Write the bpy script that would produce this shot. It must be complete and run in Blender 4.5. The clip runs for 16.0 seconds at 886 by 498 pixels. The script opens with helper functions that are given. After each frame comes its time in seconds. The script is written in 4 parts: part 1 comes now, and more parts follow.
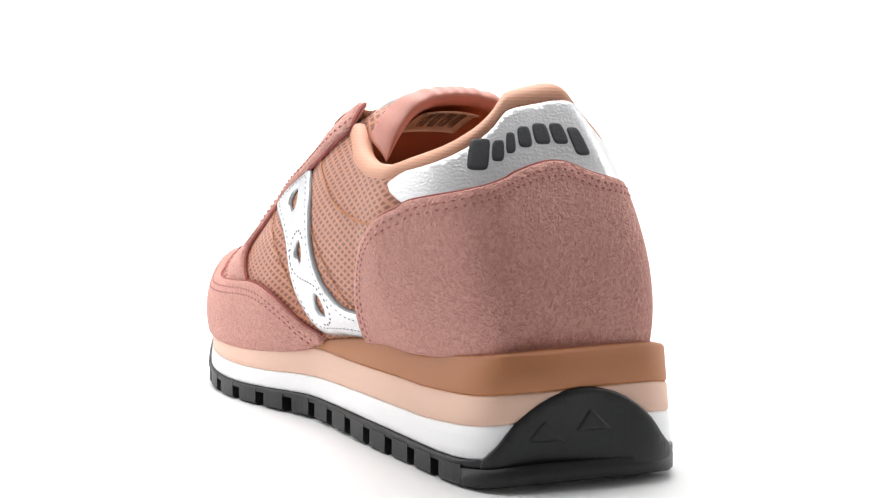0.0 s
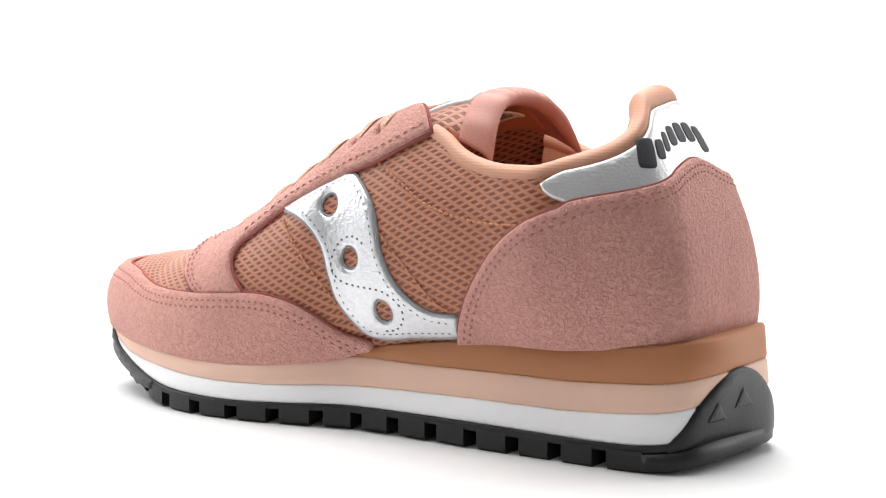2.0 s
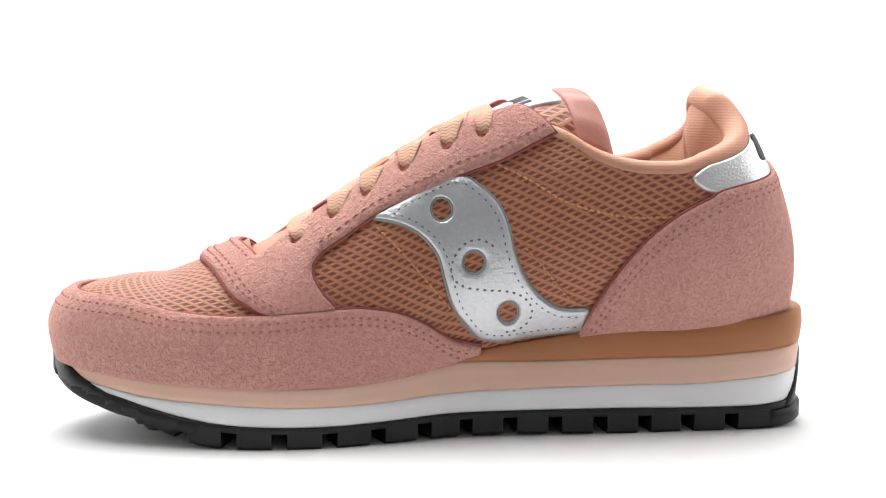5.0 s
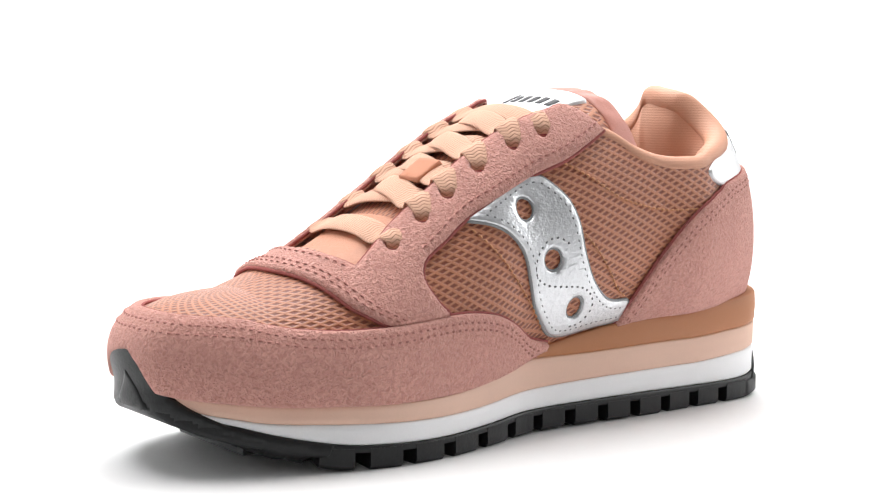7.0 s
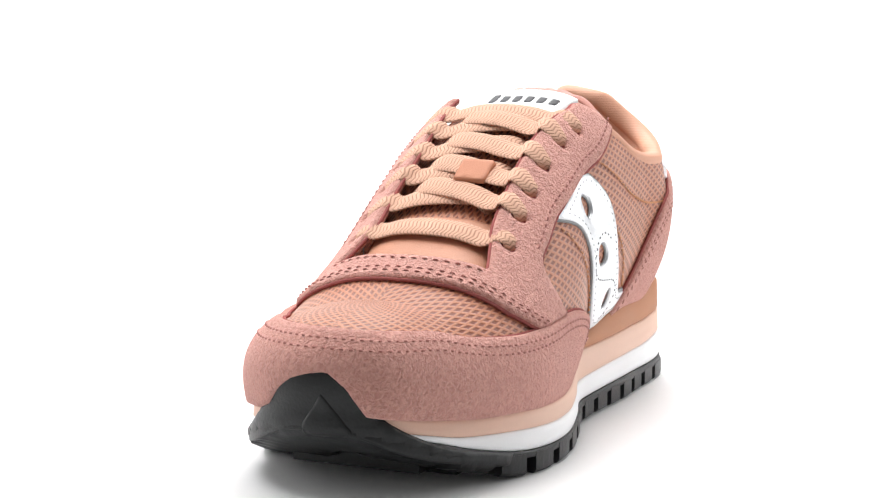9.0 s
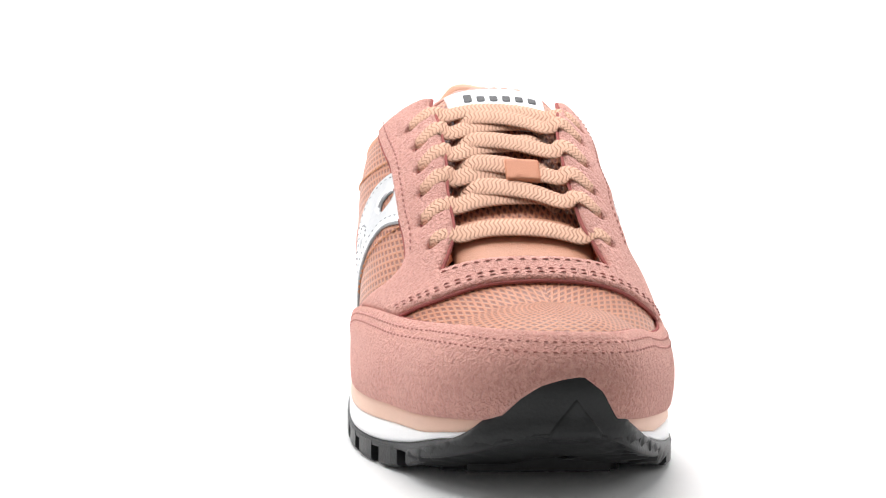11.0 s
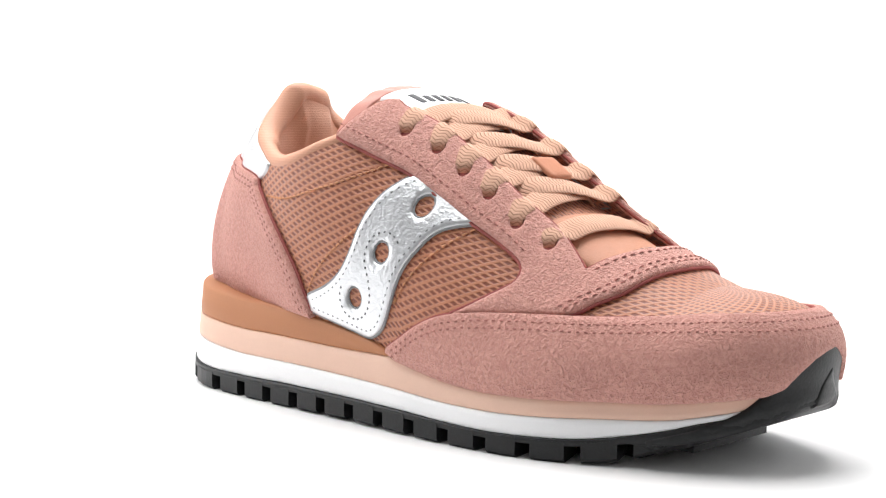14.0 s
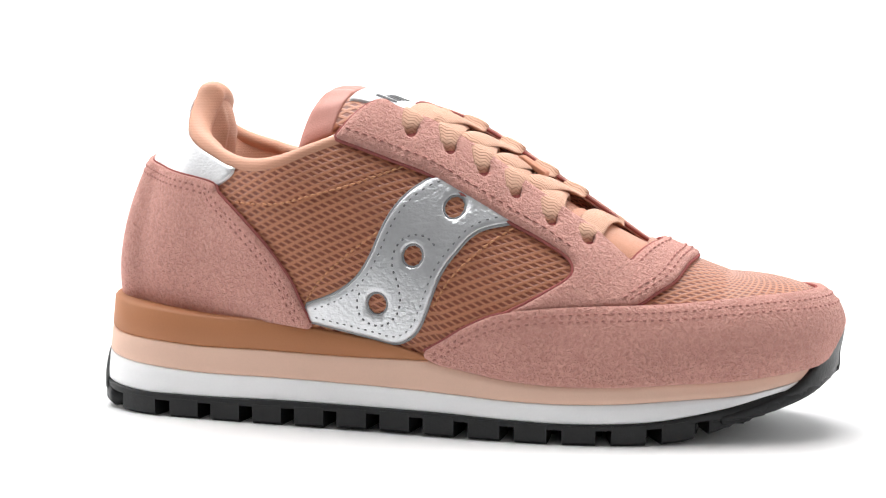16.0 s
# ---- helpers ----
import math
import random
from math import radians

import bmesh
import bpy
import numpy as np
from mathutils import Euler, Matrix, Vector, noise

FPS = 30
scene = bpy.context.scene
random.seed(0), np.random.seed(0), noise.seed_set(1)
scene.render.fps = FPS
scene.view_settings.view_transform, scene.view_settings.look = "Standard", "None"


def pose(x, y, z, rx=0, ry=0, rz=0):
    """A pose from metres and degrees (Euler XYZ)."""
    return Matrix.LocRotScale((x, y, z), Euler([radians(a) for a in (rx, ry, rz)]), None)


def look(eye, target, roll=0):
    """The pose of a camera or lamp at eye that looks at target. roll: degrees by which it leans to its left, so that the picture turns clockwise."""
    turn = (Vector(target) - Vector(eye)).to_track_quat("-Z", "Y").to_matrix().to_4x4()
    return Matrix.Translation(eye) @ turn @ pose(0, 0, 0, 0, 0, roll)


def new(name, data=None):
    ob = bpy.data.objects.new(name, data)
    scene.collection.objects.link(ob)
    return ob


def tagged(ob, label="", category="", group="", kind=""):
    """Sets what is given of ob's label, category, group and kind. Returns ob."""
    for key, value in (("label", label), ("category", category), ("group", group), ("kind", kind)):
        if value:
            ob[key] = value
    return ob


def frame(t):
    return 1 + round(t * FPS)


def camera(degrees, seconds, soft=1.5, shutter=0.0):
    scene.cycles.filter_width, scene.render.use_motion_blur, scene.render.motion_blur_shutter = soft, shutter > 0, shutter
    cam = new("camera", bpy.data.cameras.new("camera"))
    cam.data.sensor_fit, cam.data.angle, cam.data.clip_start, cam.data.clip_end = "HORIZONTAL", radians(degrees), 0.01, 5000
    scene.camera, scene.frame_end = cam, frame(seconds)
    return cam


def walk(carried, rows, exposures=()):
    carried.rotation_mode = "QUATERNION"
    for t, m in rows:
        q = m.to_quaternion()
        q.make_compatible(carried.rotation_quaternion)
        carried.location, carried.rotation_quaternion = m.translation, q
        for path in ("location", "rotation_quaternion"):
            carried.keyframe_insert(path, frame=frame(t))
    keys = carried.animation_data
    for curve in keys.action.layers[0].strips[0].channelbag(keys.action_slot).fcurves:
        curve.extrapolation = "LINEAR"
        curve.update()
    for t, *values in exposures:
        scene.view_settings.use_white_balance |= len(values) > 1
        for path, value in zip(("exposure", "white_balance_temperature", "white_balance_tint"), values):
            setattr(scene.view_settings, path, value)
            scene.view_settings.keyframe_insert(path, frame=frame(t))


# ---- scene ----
# The camera stands still; the sneaker turns on the spot.
cam = camera(30.70, 16.0, soft=1.25)
CAM = pose(0, -0.6387, 0.1291, 84.32, 0, 0) @ pose(0, 0, 0, 0, 0, 0.52)
walk(cam, [(0, CAM), (16, CAM)])

# Turn of the sneaker about the upright axis, with the slight wander of that axis: seconds, degrees, metres across.
TURNS = [(t, 114.0 + 14.25 * t + more, dx) for t, more, dx in (
    (0, 1.42, -0.0055), (1, 1.52, -0.0042), (2, 1.63, -0.0024), (3, 1.75, -0.0003), (4, 1.89, 0.0019), (5.2, 2.07, 0.0046), (6.5, 2.29, 0.0073), (7.5, 2.46, 0.009), (8.5, 2.65, 0.0104), (9.5, 2.84, 0.0113), (10.5, 3.04, 0.0117), (11.5, 3.24, 0.0113), (12.5, 3.45, 0.0103), (13.5, 3.66, 0.0085), (14.5, 3.88, 0.0058), (15.3, 4.05, 0.0032), (16, 4.2, 0.0005))]
OFF_AXIS = pose(-0.0054, 0.0003, 0.0014)

# ---- light: a white sweep under a large overhead softbox, bright background ----
world = bpy.data.worlds.new("studio")
scene.world = world
world.use_nodes = True
world.node_tree.nodes["Background"].inputs[0].default_value = (1.0, 0.99, 0.985, 1)
world.node_tree.nodes["Background"].inputs[1].default_value = 0.26


def area(name, eye, target, sx, sy, power, color=(1, 1, 1)):
    d = bpy.data.lights.new(name, "AREA")
    d.shape, d.size, d.size_y, d.energy, d.color = "RECTANGLE", sx, sy, power, color
    ob = new(name, d)
    ob.matrix_world = look(eye, target)
    return ob


area("overhead_softbox", (-0.13, 0.27, 1.12), (-0.01, 0.05, 0), 1.3, 0.9, 23.5)
area("side_softbox", (-1.0, 0.30, 0.45), (0, 0, 0.06), 0.6, 0.7, 5)
area("side_softbox", (1.0, 0.30, 0.45), (0, 0, 0.06), 0.6, 0.7, 5)
area("background_softbox", (0, 1.2, 1.6), (0, 2.4, 0.4), 2.4, 0.8, 60)
scene.view_settings.exposure = 0.0


# ---- materials ----
def mat(name, color, rough=0.7, metal=0.0, vary=0.12, scale=60.0, fine=900.0, bump=0.25, fuzz=0.0, depth=0.0006, spec=0.5):
    """A surface with blotches (scale per metre), fine grain and relief."""
    m = bpy.data.materials.new(name)
    m.use_nodes = True
    nt = m.node_tree
    n, l = nt.nodes, nt.links
    b = n["Principled BSDF"]
    tc = n.new("ShaderNodeTexCoord")
    big, small = n.new("ShaderNodeTexNoise"), n.new("ShaderNodeTexNoise")
    big.inputs["Scale"].default_value, small.inputs["Scale"].default_value = scale, fine
    big.inputs["Detail"].default_value, small.inputs["Detail"].default_value = 4, 3
    l.new(tc.outputs["Object"], big.inputs["Vector"])
    l.new(tc.outputs["Object"], small.inputs["Vector"])
    mix = n.new("ShaderNodeMath")
    mix.operation = "ADD"
    l.new(big.outputs[0], mix.inputs[0])
    l.new(small.outputs[0], mix.inputs[1])
    ramp = n.new("ShaderNodeMapRange")
    ramp.inputs[1].default_value, ramp.inputs[2].default_value = 0.65, 1.35
    ramp.inputs[3].default_value, ramp.inputs[4].default_value = 1 - vary, 1 + vary
    l.new(mix.outputs[0], ramp.inputs[0])
    mul = n.new("ShaderNodeVectorMath")
    mul.operation = "SCALE"
    mul.inputs[0].default_value = color
    l.new(ramp.outputs[0], mul.inputs["Scale"])
    l.new(mul.outputs[0], b.inputs["Base Color"])
    b.inputs["Roughness"].default_value, b.inputs["Metallic"].default_value = rough, metal
    b.inputs["Specular IOR Level"].default_value = spec
    if fuzz:
        b.inputs["Sheen Weight"].default_value, b.inputs["Sheen Roughness"].default_value = fuzz, 0.5
        b.inputs["Sheen Tint"].default_value = (1, 0.8, 0.75, 1)
    bp = n.new("ShaderNodeBump")
    bp.inputs["Strength"].default_value, bp.inputs["Distance"].default_value = bump, depth
    l.new(small.outputs[0], bp.inputs["Height"])
    l.new(bp.outputs[0], b.inputs["Normal"])
    return m


def fabric(name, light, dark, lu, lv, rough=0.5):
    """Woven mesh with a net of slanted diamonds, lu by lv metres, on the UV map (metres)."""
    m = mat(name, light, rough, vary=0.10, scale=90, fine=1500, bump=0.25, fuzz=0.25)
    nt = m.node_tree
    n, l = nt.nodes, nt.links
    b = n["Principled BSDF"]
    uv = n.new("ShaderNodeTexCoord")
    sep = n.new("ShaderNodeSeparateXYZ")
    l.new(uv.outputs["UV"], sep.inputs[0])

    def op(kind, a, c=None):
        o = n.new("ShaderNodeMath")
        o.operation = kind
        for i, v in enumerate((a, c)):
            if v is None:
                continue
            if isinstance(v, (int, float)):
                o.inputs[i].default_value = v
            else:
                l.new(v, o.inputs[i])
        return o.outputs[0]
    c = op("MULTIPLY", sep.outputs[1], 1 / lv)
    a = op("ADD", op("MULTIPLY", sep.outputs[0], 1 / lu), op("MULTIPLY", c, 0.22))
    p = op("PINGPONG", op("ADD", a, c), 0.5)
    q = op("PINGPONG", op("SUBTRACT", a, c), 0.5)
    k = op("MINIMUM", p, q)
    r = n.new("ShaderNodeMapRange")
    r.interpolation_type = "SMOOTHSTEP"
    r.inputs[1].default_value, r.inputs[2].default_value = 0.10, 0.30
    l.new(k, r.inputs[0])
    old = b.inputs["Base Color"].links[0].from_socket
    mx = n.new("ShaderNodeMix")
    mx.data_type = "RGBA"
    l.new(r.outputs[0], mx.inputs[0])
    l.new(old, mx.inputs[6])
    mx.inputs[7].default_value = (*dark, 1)
    l.new(mx.outputs[2], b.inputs["Base Color"])
    # the twill of the threads between the holes
    tw = op("PINGPONG", op("ADD", op("MULTIPLY", a, 4.0), op("MULTIPLY", c, 7.0)), 0.5)
    hue = n.new("ShaderNodeMix")
    hue.data_type, hue.blend_type = "RGBA", "MULTIPLY"
    hue.inputs[0].default_value = 0.30
    l.new(mx.outputs[2], hue.inputs[6])
    shade = n.new("ShaderNodeMapRange")
    shade.inputs[1].default_value, shade.inputs[2].default_value, shade.inputs[3].default_value, shade.inputs[4].default_value = 0, 0.5, 0.55, 1.25
    l.new(tw, shade.inputs[0])
    l.new(shade.outputs[0], hue.inputs[7])
    l.new(hue.outputs[2], b.inputs["Base Color"])
    bp = n.new("ShaderNodeBump")
    bp.invert = True
    bp.inputs["Strength"].default_value, bp.inputs["Distance"].default_value = 0.5, 0.0006
    l.new(r.outputs[0], bp.inputs["Height"])
    l.new(b.inputs["Normal"].links[0].from_socket, bp.inputs["Normal"])
    l.new(bp.outputs[0], b.inputs["Normal"])
    return m


def suede(name, light, dark):
    """Short-napped suede: wormy grain of about a millimetre, brushed blotches and a soft nap."""
    m = mat(name, light, 0.95, vary=0.08, scale=45, fine=2600, bump=0.25, fuzz=0.35, spec=0.12)
    n, l = m.node_tree.nodes, m.node_tree.links
    b = n["Principled BSDF"]
    tc = n.new("ShaderNodeTexCoord")
    g = n.new("ShaderNodeTexNoise")
    g.inputs["Scale"].default_value, g.inputs["Detail"].default_value, g.inputs["Distortion"].default_value = 760, 4.0, 0.9
    l.new(tc.outputs["Object"], g.inputs["Vector"])
    r = n.new("ShaderNodeMapRange")
    r.inputs[1].default_value, r.inputs[2].default_value = 0.36, 0.62
    l.new(g.outputs[0], r.inputs[0])
    mx = n.new("ShaderNodeMix")
    mx.data_type = "RGBA"
    l.new(r.outputs[0], mx.inputs[0])
    mx.inputs[6].default_value = (*dark, 1)
    l.new(b.inputs["Base Color"].links[0].from_socket, mx.inputs[7])
    l.new(mx.outputs[2], b.inputs["Base Color"])
    bp = n.new("ShaderNodeBump")
    bp.inputs["Strength"].default_value, bp.inputs["Distance"].default_value = 1.0, 0.0016
    l.new(g.outputs[0], bp.inputs["Height"])
    l.new(b.inputs["Normal"].links[0].from_socket, bp.inputs["Normal"])
    l.new(bp.outputs[0], b.inputs["Normal"])
    return m


def ribbed(m, scale, strength, wobble):
    """Adds fine ribs or creases, more or less wavy, to a material's relief."""
    n, l = m.node_tree.nodes, m.node_tree.links
    b = n["Principled BSDF"]
    tc, w, bp = n.new("ShaderNodeTexCoord"), n.new("ShaderNodeTexWave"), n.new("ShaderNodeBump")
    w.bands_direction = "Z"
    w.inputs["Scale"].default_value, w.inputs["Distortion"].default_value = scale, wobble
    w.inputs["Detail"].default_value, w.inputs["Detail Scale"].default_value = 2.0, 1.2
    l.new(tc.outputs["Object"], w.inputs["Vector"])
    bp.inputs["Strength"].default_value, bp.inputs["Distance"].default_value = strength, 0.0004
    l.new(w.outputs["Fac"], bp.inputs["Height"])
    l.new(b.inputs["Normal"].links[0].from_socket, bp.inputs["Normal"])
    l.new(bp.outputs[0], b.inputs["Normal"])
    return m


def braid(name, light, dark):
    """Flat braid: chevrons along the UV map, u in metres along the lace, v round it."""
    m = mat(name, light, 0.85, vary=0.08, fine=2400, bump=0.2)
    n, l = m.node_tree.nodes, m.node_tree.links
    b = n["Principled BSDF"]
    tc, sep = n.new("ShaderNodeTexCoord"), n.new("ShaderNodeSeparateXYZ")
    l.new(tc.outputs["UV"], sep.inputs[0])

    def op(kind, a, c):
        o = n.new("ShaderNodeMath")
        o.operation = kind
        for k, v in enumerate((a, c)):
            if isinstance(v, (int, float)):
                o.inputs[k].default_value = v
            else:
                l.new(v, o.inputs[k])
        return o.outputs[0]
    v4 = op("MULTIPLY", sep.outputs[1], 10.0)
    zig = op("PINGPONG", v4, 1.0)
    k = op("PINGPONG", op("ADD", op("MULTIPLY", sep.outputs[0], 640.0), op("MULTIPLY", zig, 0.7)), 0.5)
    r = n.new("ShaderNodeMapRange")
    r.interpolation_type = "SMOOTHSTEP"
    r.inputs[1].default_value, r.inputs[2].default_value = 0.03, 0.22
    l.new(k, r.inputs[0])
    mx = n.new("ShaderNodeMix")
    mx.data_type = "RGBA"
    l.new(r.outputs[0], mx.inputs[0])
    mx.inputs[6].default_value = (*dark, 1)
    l.new(b.inputs["Base Color"].links[0].from_socket, mx.inputs[7])
    l.new(mx.outputs[2], b.inputs["Base Color"])
    bp = n.new("ShaderNodeBump")
    bp.inputs["Strength"].default_value, bp.inputs["Distance"].default_value = 0.8, 0.0005
    l.new(r.outputs[0], bp.inputs["Height"])
    l.new(bp.outputs[0], b.inputs["Normal"])
    return m


M_WHITE = mat("white_sweep", (0.86, 0.86, 0.86), 0.6, vary=0.01, scale=3, fine=200, bump=0.0)
M_SUEDE = suede("pink_suede", (0.760, 0.400, 0.340), (0.625, 0.295, 0.245))
# dark burgundy: shade along cut edges and in lace holes, put into the colour
M_SUEDE_SHADE = mat("suede_shade", (0.36, 0.115, 0.105), 0.95, vary=0.2, fine=1500, spec=0.1)
M_MESH = fabric("orange_mesh", (0.545, 0.212, 0.110), (0.235, 0.060, 0.028), 0.0062, 0.0028, 0.44)
M_SATIN = ribbed(mat("peach_satin", (0.68, 0.34, 0.22), 0.55, vary=0.05, fine=2200, bump=0.25), 290, 0.16, 0.8)
M_RIB = mat("ribbed_satin", (0.58, 0.255, 0.150), 0.5, vary=0.10, scale=120, fine=1800, bump=0.5)
M_BIND = mat("pink_satin_binding", (0.56, 0.235, 0.185), 0.5, vary=0.08, fine=1800, bump=0.3)
M_LABEL = mat("pale_silver_label", (0.84, 0.84, 0.85), 0.4, metal=0.15, vary=0.03, fine=900, bump=0.2)
M_LINING = mat("orange_lining", (0.55, 0.22, 0.12), 0.7, vary=0.06, fine=2000)
M_SILVER = ribbed(mat("silver_leather", (0.72, 0.73, 0.75), 0.38, metal=0.85, vary=0.07, scale=90, fine=600, bump=0.6, depth=0.0006), 260, 0.07, 9.0)
M_TAB = ribbed(mat("silver_tab_leather", (0.72, 0.72, 0.73), 0.42, metal=0.75, vary=0.06, scale=90, fine=900, bump=0.45, depth=0.0005), 240, 0.08, 8.0)
M_LACE = braid("peach_lace", (0.76, 0.45, 0.32), (0.54, 0.285, 0.19))
M_BROWN = mat("caramel_foam", (0.45, 0.18, 0.075), 0.6, vary=0.03, fine=1500, bump=0.1)
M_PEACH = mat("peach_foam", (0.78, 0.52, 0.40), 0.6, vary=0.03, fine=1500, bump=0.1)
M_FOAM = mat("white_foam", (0.90, 0.90, 0.91), 0.55, vary=0.02, fine=1500, bump=0.1)
M_RUBBER = mat("black_rubber", (0.013, 0.0135, 0.0145), 0.42, vary=0.25, fine=900, bump=0.2, spec=0.35)
M_INK = mat("dark_print", (0.035, 0.035, 0.04), 0.6, vary=0.15)
M_TAG = mat("cream_label", (0.78, 0.70, 0.58), 0.8, vary=0.05)
M_GREY_PRINT = mat("grey_print", (0.30, 0.27, 0.23), 0.8)
M_THREAD = mat("pink_thread", (0.46, 0.190, 0.160), 0.8)
M_THREAD_O = mat("orange_thread", (0.64, 0.30, 0.15), 0.7)
M_THREAD_G = mat("grey_thread", (0.16, 0.165, 0.175), 0.7)
M_SILVER_EDGE = mat("silver_edge", (0.30, 0.31, 0.32), 0.5, vary=0.1)
M_ROOM = mat("grey_floor", (0.12, 0.12, 0.12), 0.8, scale=4)

# ---- the form of the shoe ----
# x towards the toe, y to the shoe's left, z up, metres; the origin is the axis on which it turns.
PLAN = [(-0.1303, 0.0094), (-0.1288, 0.0248), (-0.1247, 0.0358), (-0.1140, 0.0418), (-0.0951, 0.0440), (-0.0725, 0.0450), (-0.0478, 0.0467), (-0.0182, 0.0474), (0.0094, 0.0489),
        (0.0310, 0.0557), (0.0560, 0.0622), (0.0769, 0.0640), (0.0956, 0.0616), (0.1168, 0.0547), (0.1370, 0.0465), (0.1530, 0.0365), (0.1590, 0.0219), (0.1580, 0.0052),
        (0.1490, -0.0110), (0.1320, -0.0242), (0.1093, -0.0335), (0.0859, -0.0437), (0.0612, -0.0485), (0.0273, -0.0490), (-0.0085, -0.0465), (-0.0444, -0.0444), (-0.0804, -0.0418),
        (-0.1050, -0.0390), (-0.1220, -0.0322), (-0.1300, -0.0215), (-0.1313, -0.0067)]


def curve(table):
    """A smooth function through (x, value) pairs."""
    xs, vs = np.array([p[0] for p in table], float), np.array([p[1] for p in table], float)
    order = np.argsort(xs)
    xs, vs = xs[order], vs[order]
    d = np.gradient(vs, xs)

    def f(x):
        x = min(max(x, xs[0]), xs[-1])
        i = min(max(int(np.searchsorted(xs, x)) - 1, 0), len(xs) - 2)
        h = xs[i + 1] - xs[i]
        t = (x - xs[i]) / h
        sec = (vs[i + 1] - vs[i]) / h
        m0, m1 = d[i], d[i + 1]
        if sec == 0 or m0 * sec < 0:
            m0 = 0
        if sec == 0 or m1 * sec < 0:
            m1 = 0
        return float((2 * t**3 - 3 * t**2 + 1) * vs[i] + (t**3 - 2 * t**2 + t) * h * m0 + (-2 * t**3 + 3 * t**2) * vs[i + 1] + (t**3 - t**2) * h * m1)
    return f


def spline(points, closed=False, per=12, corners=()):
    """Points along a Catmull-Rom curve; it breaks at the corners."""
    p = [np.array(q, float) for q in points]
    n = len(p)
    out = []
    for i in range(n if closed else n - 1):
        a, b = p[i], p[(i + 1) % n]
        pa = p[(i - 1) % n] if (closed or i > 0) else a
        pb = p[(i + 2) % n] if (closed or i + 2 < n) else b
        if i in corners:
            pa = a
        if (i + 1) % n in corners:
            pb = b
        for k in range(per):
            t = k / per
            m0, m1 = (b - pa) / 2, (pb - a) / 2
            out.append((2 * t**3 - 3 * t**2 + 1) * a + (t**3 - 2 * t**2 + t) * m0 + (-2 * t**3 + 3 * t**2) * b + (t**3 - t**2) * m1)
    if not closed:
        out.append(p[-1])
    return np.array(out)


_dense = spline(PLAN, True, 24)
_seg = np.linalg.norm(np.roll(_dense, -1, 0) - _dense, axis=1)
_cum = np.concatenate([[0], np.cumsum(_seg)])
ROUND = float(_cum[-1])
_loop = np.vstack([_dense, _dense[:1]])


def plan(s, inset=0.0):
    """The outline of the sole at s metres round it (0: back of the heel, then along the left side), moved inwards."""
    s = s % ROUND
    p = np.array([np.interp(s, _cum, _loop[:, 0]), np.interp(s, _cum, _loop[:, 1])])
    if inset:
        e = 0.004
        q = np.array([np.interp((s + e) % ROUND, _cum, _loop[:, k]) - np.interp((s - e) % ROUND, _cum, _loop[:, k]) for k in (0, 1)])
        q /= np.linalg.norm(q) + 1e-12
        p = p + inset * np.array([q[1], -q[0]])
    return p


TOE = float(_cum[int(np.argmax(_dense[:, 0]))])

# Heights along the shoe.
z_black = curve([(-0.1334, 0.0110), (-0.117, 0.0085), (-0.081, 0.0076), (-0.050, 0.0082), (0.000, 0.0080), (0.020, 0.0077), (0.040, 0.0068), (0.060, 0.0063), (0.080, 0.0066),
                 (0.100, 0.0078), (0.115, 0.0105), (0.125, 0.0130), (0.133, 0.0154), (0.150, 0.0200), (0.1600, 0.0246)])
z_white = curve([(-0.1334, 0.0226), (-0.122, 0.0202), (-0.100, 0.0179), (-0.080, 0.0167), (-0.050, 0.0168), (-0.020, 0.0163), (0.000, 0.0158), (0.020, 0.0150), (0.040, 0.0138),
                 (0.060, 0.0134), (0.080, 0.0138), (0.100, 0.0147), (0.120, 0.0158), (0.128, 0.0167), (0.1335, 0.0178), (0.150, 0.0218), (0.1600, 0.0262)])
z_peach = curve([(-0.1334, 0.0328), (-0.126, 0.0308), (-0.100, 0.0280), (-0.080, 0.0269), (-0.060, 0.0270), (-0.020, 0.0265), (0.009, 0.0268), (0.020, 0.0250), (0.040, 0.0216),
                 (0.060, 0.0201), (0.080, 0.0204), (0.100, 0.0215), (0.120, 0.0224), (0.134, 0.0240), (0.148, 0.0260), (0.1600, 0.0292)])
z_brown = curve([(-0.1334, 0.0455), (-0.124, 0.0433), (-0.100, 0.0405), (-0.080, 0.0389), (-0.060, 0.0385), (-0.037, 0.0367), (-0.020, 0.0345), (0.000, 0.0310),
                 (0.009, 0.0285), (0.015, 0.0263)])
z_ground = curve([(-0.1334, 0.0024), (-0.122, -0.0002), (-0.105, -0.0014), (-0.06, -0.0014), (-0.005, -0.0004), (0.025, -0.0009), (0.055, -0.0014), (0.085, -0.0014), (0.105, -0.0002), (0.122, 0.0036), (0.137, 0.0098), (0.151, 0.0154), (0.16, 0.0218)])


def z_feather(x):
    return max(z_brown(x) if x < 0.015 else 0.0, z_peach(x)) - 0.001


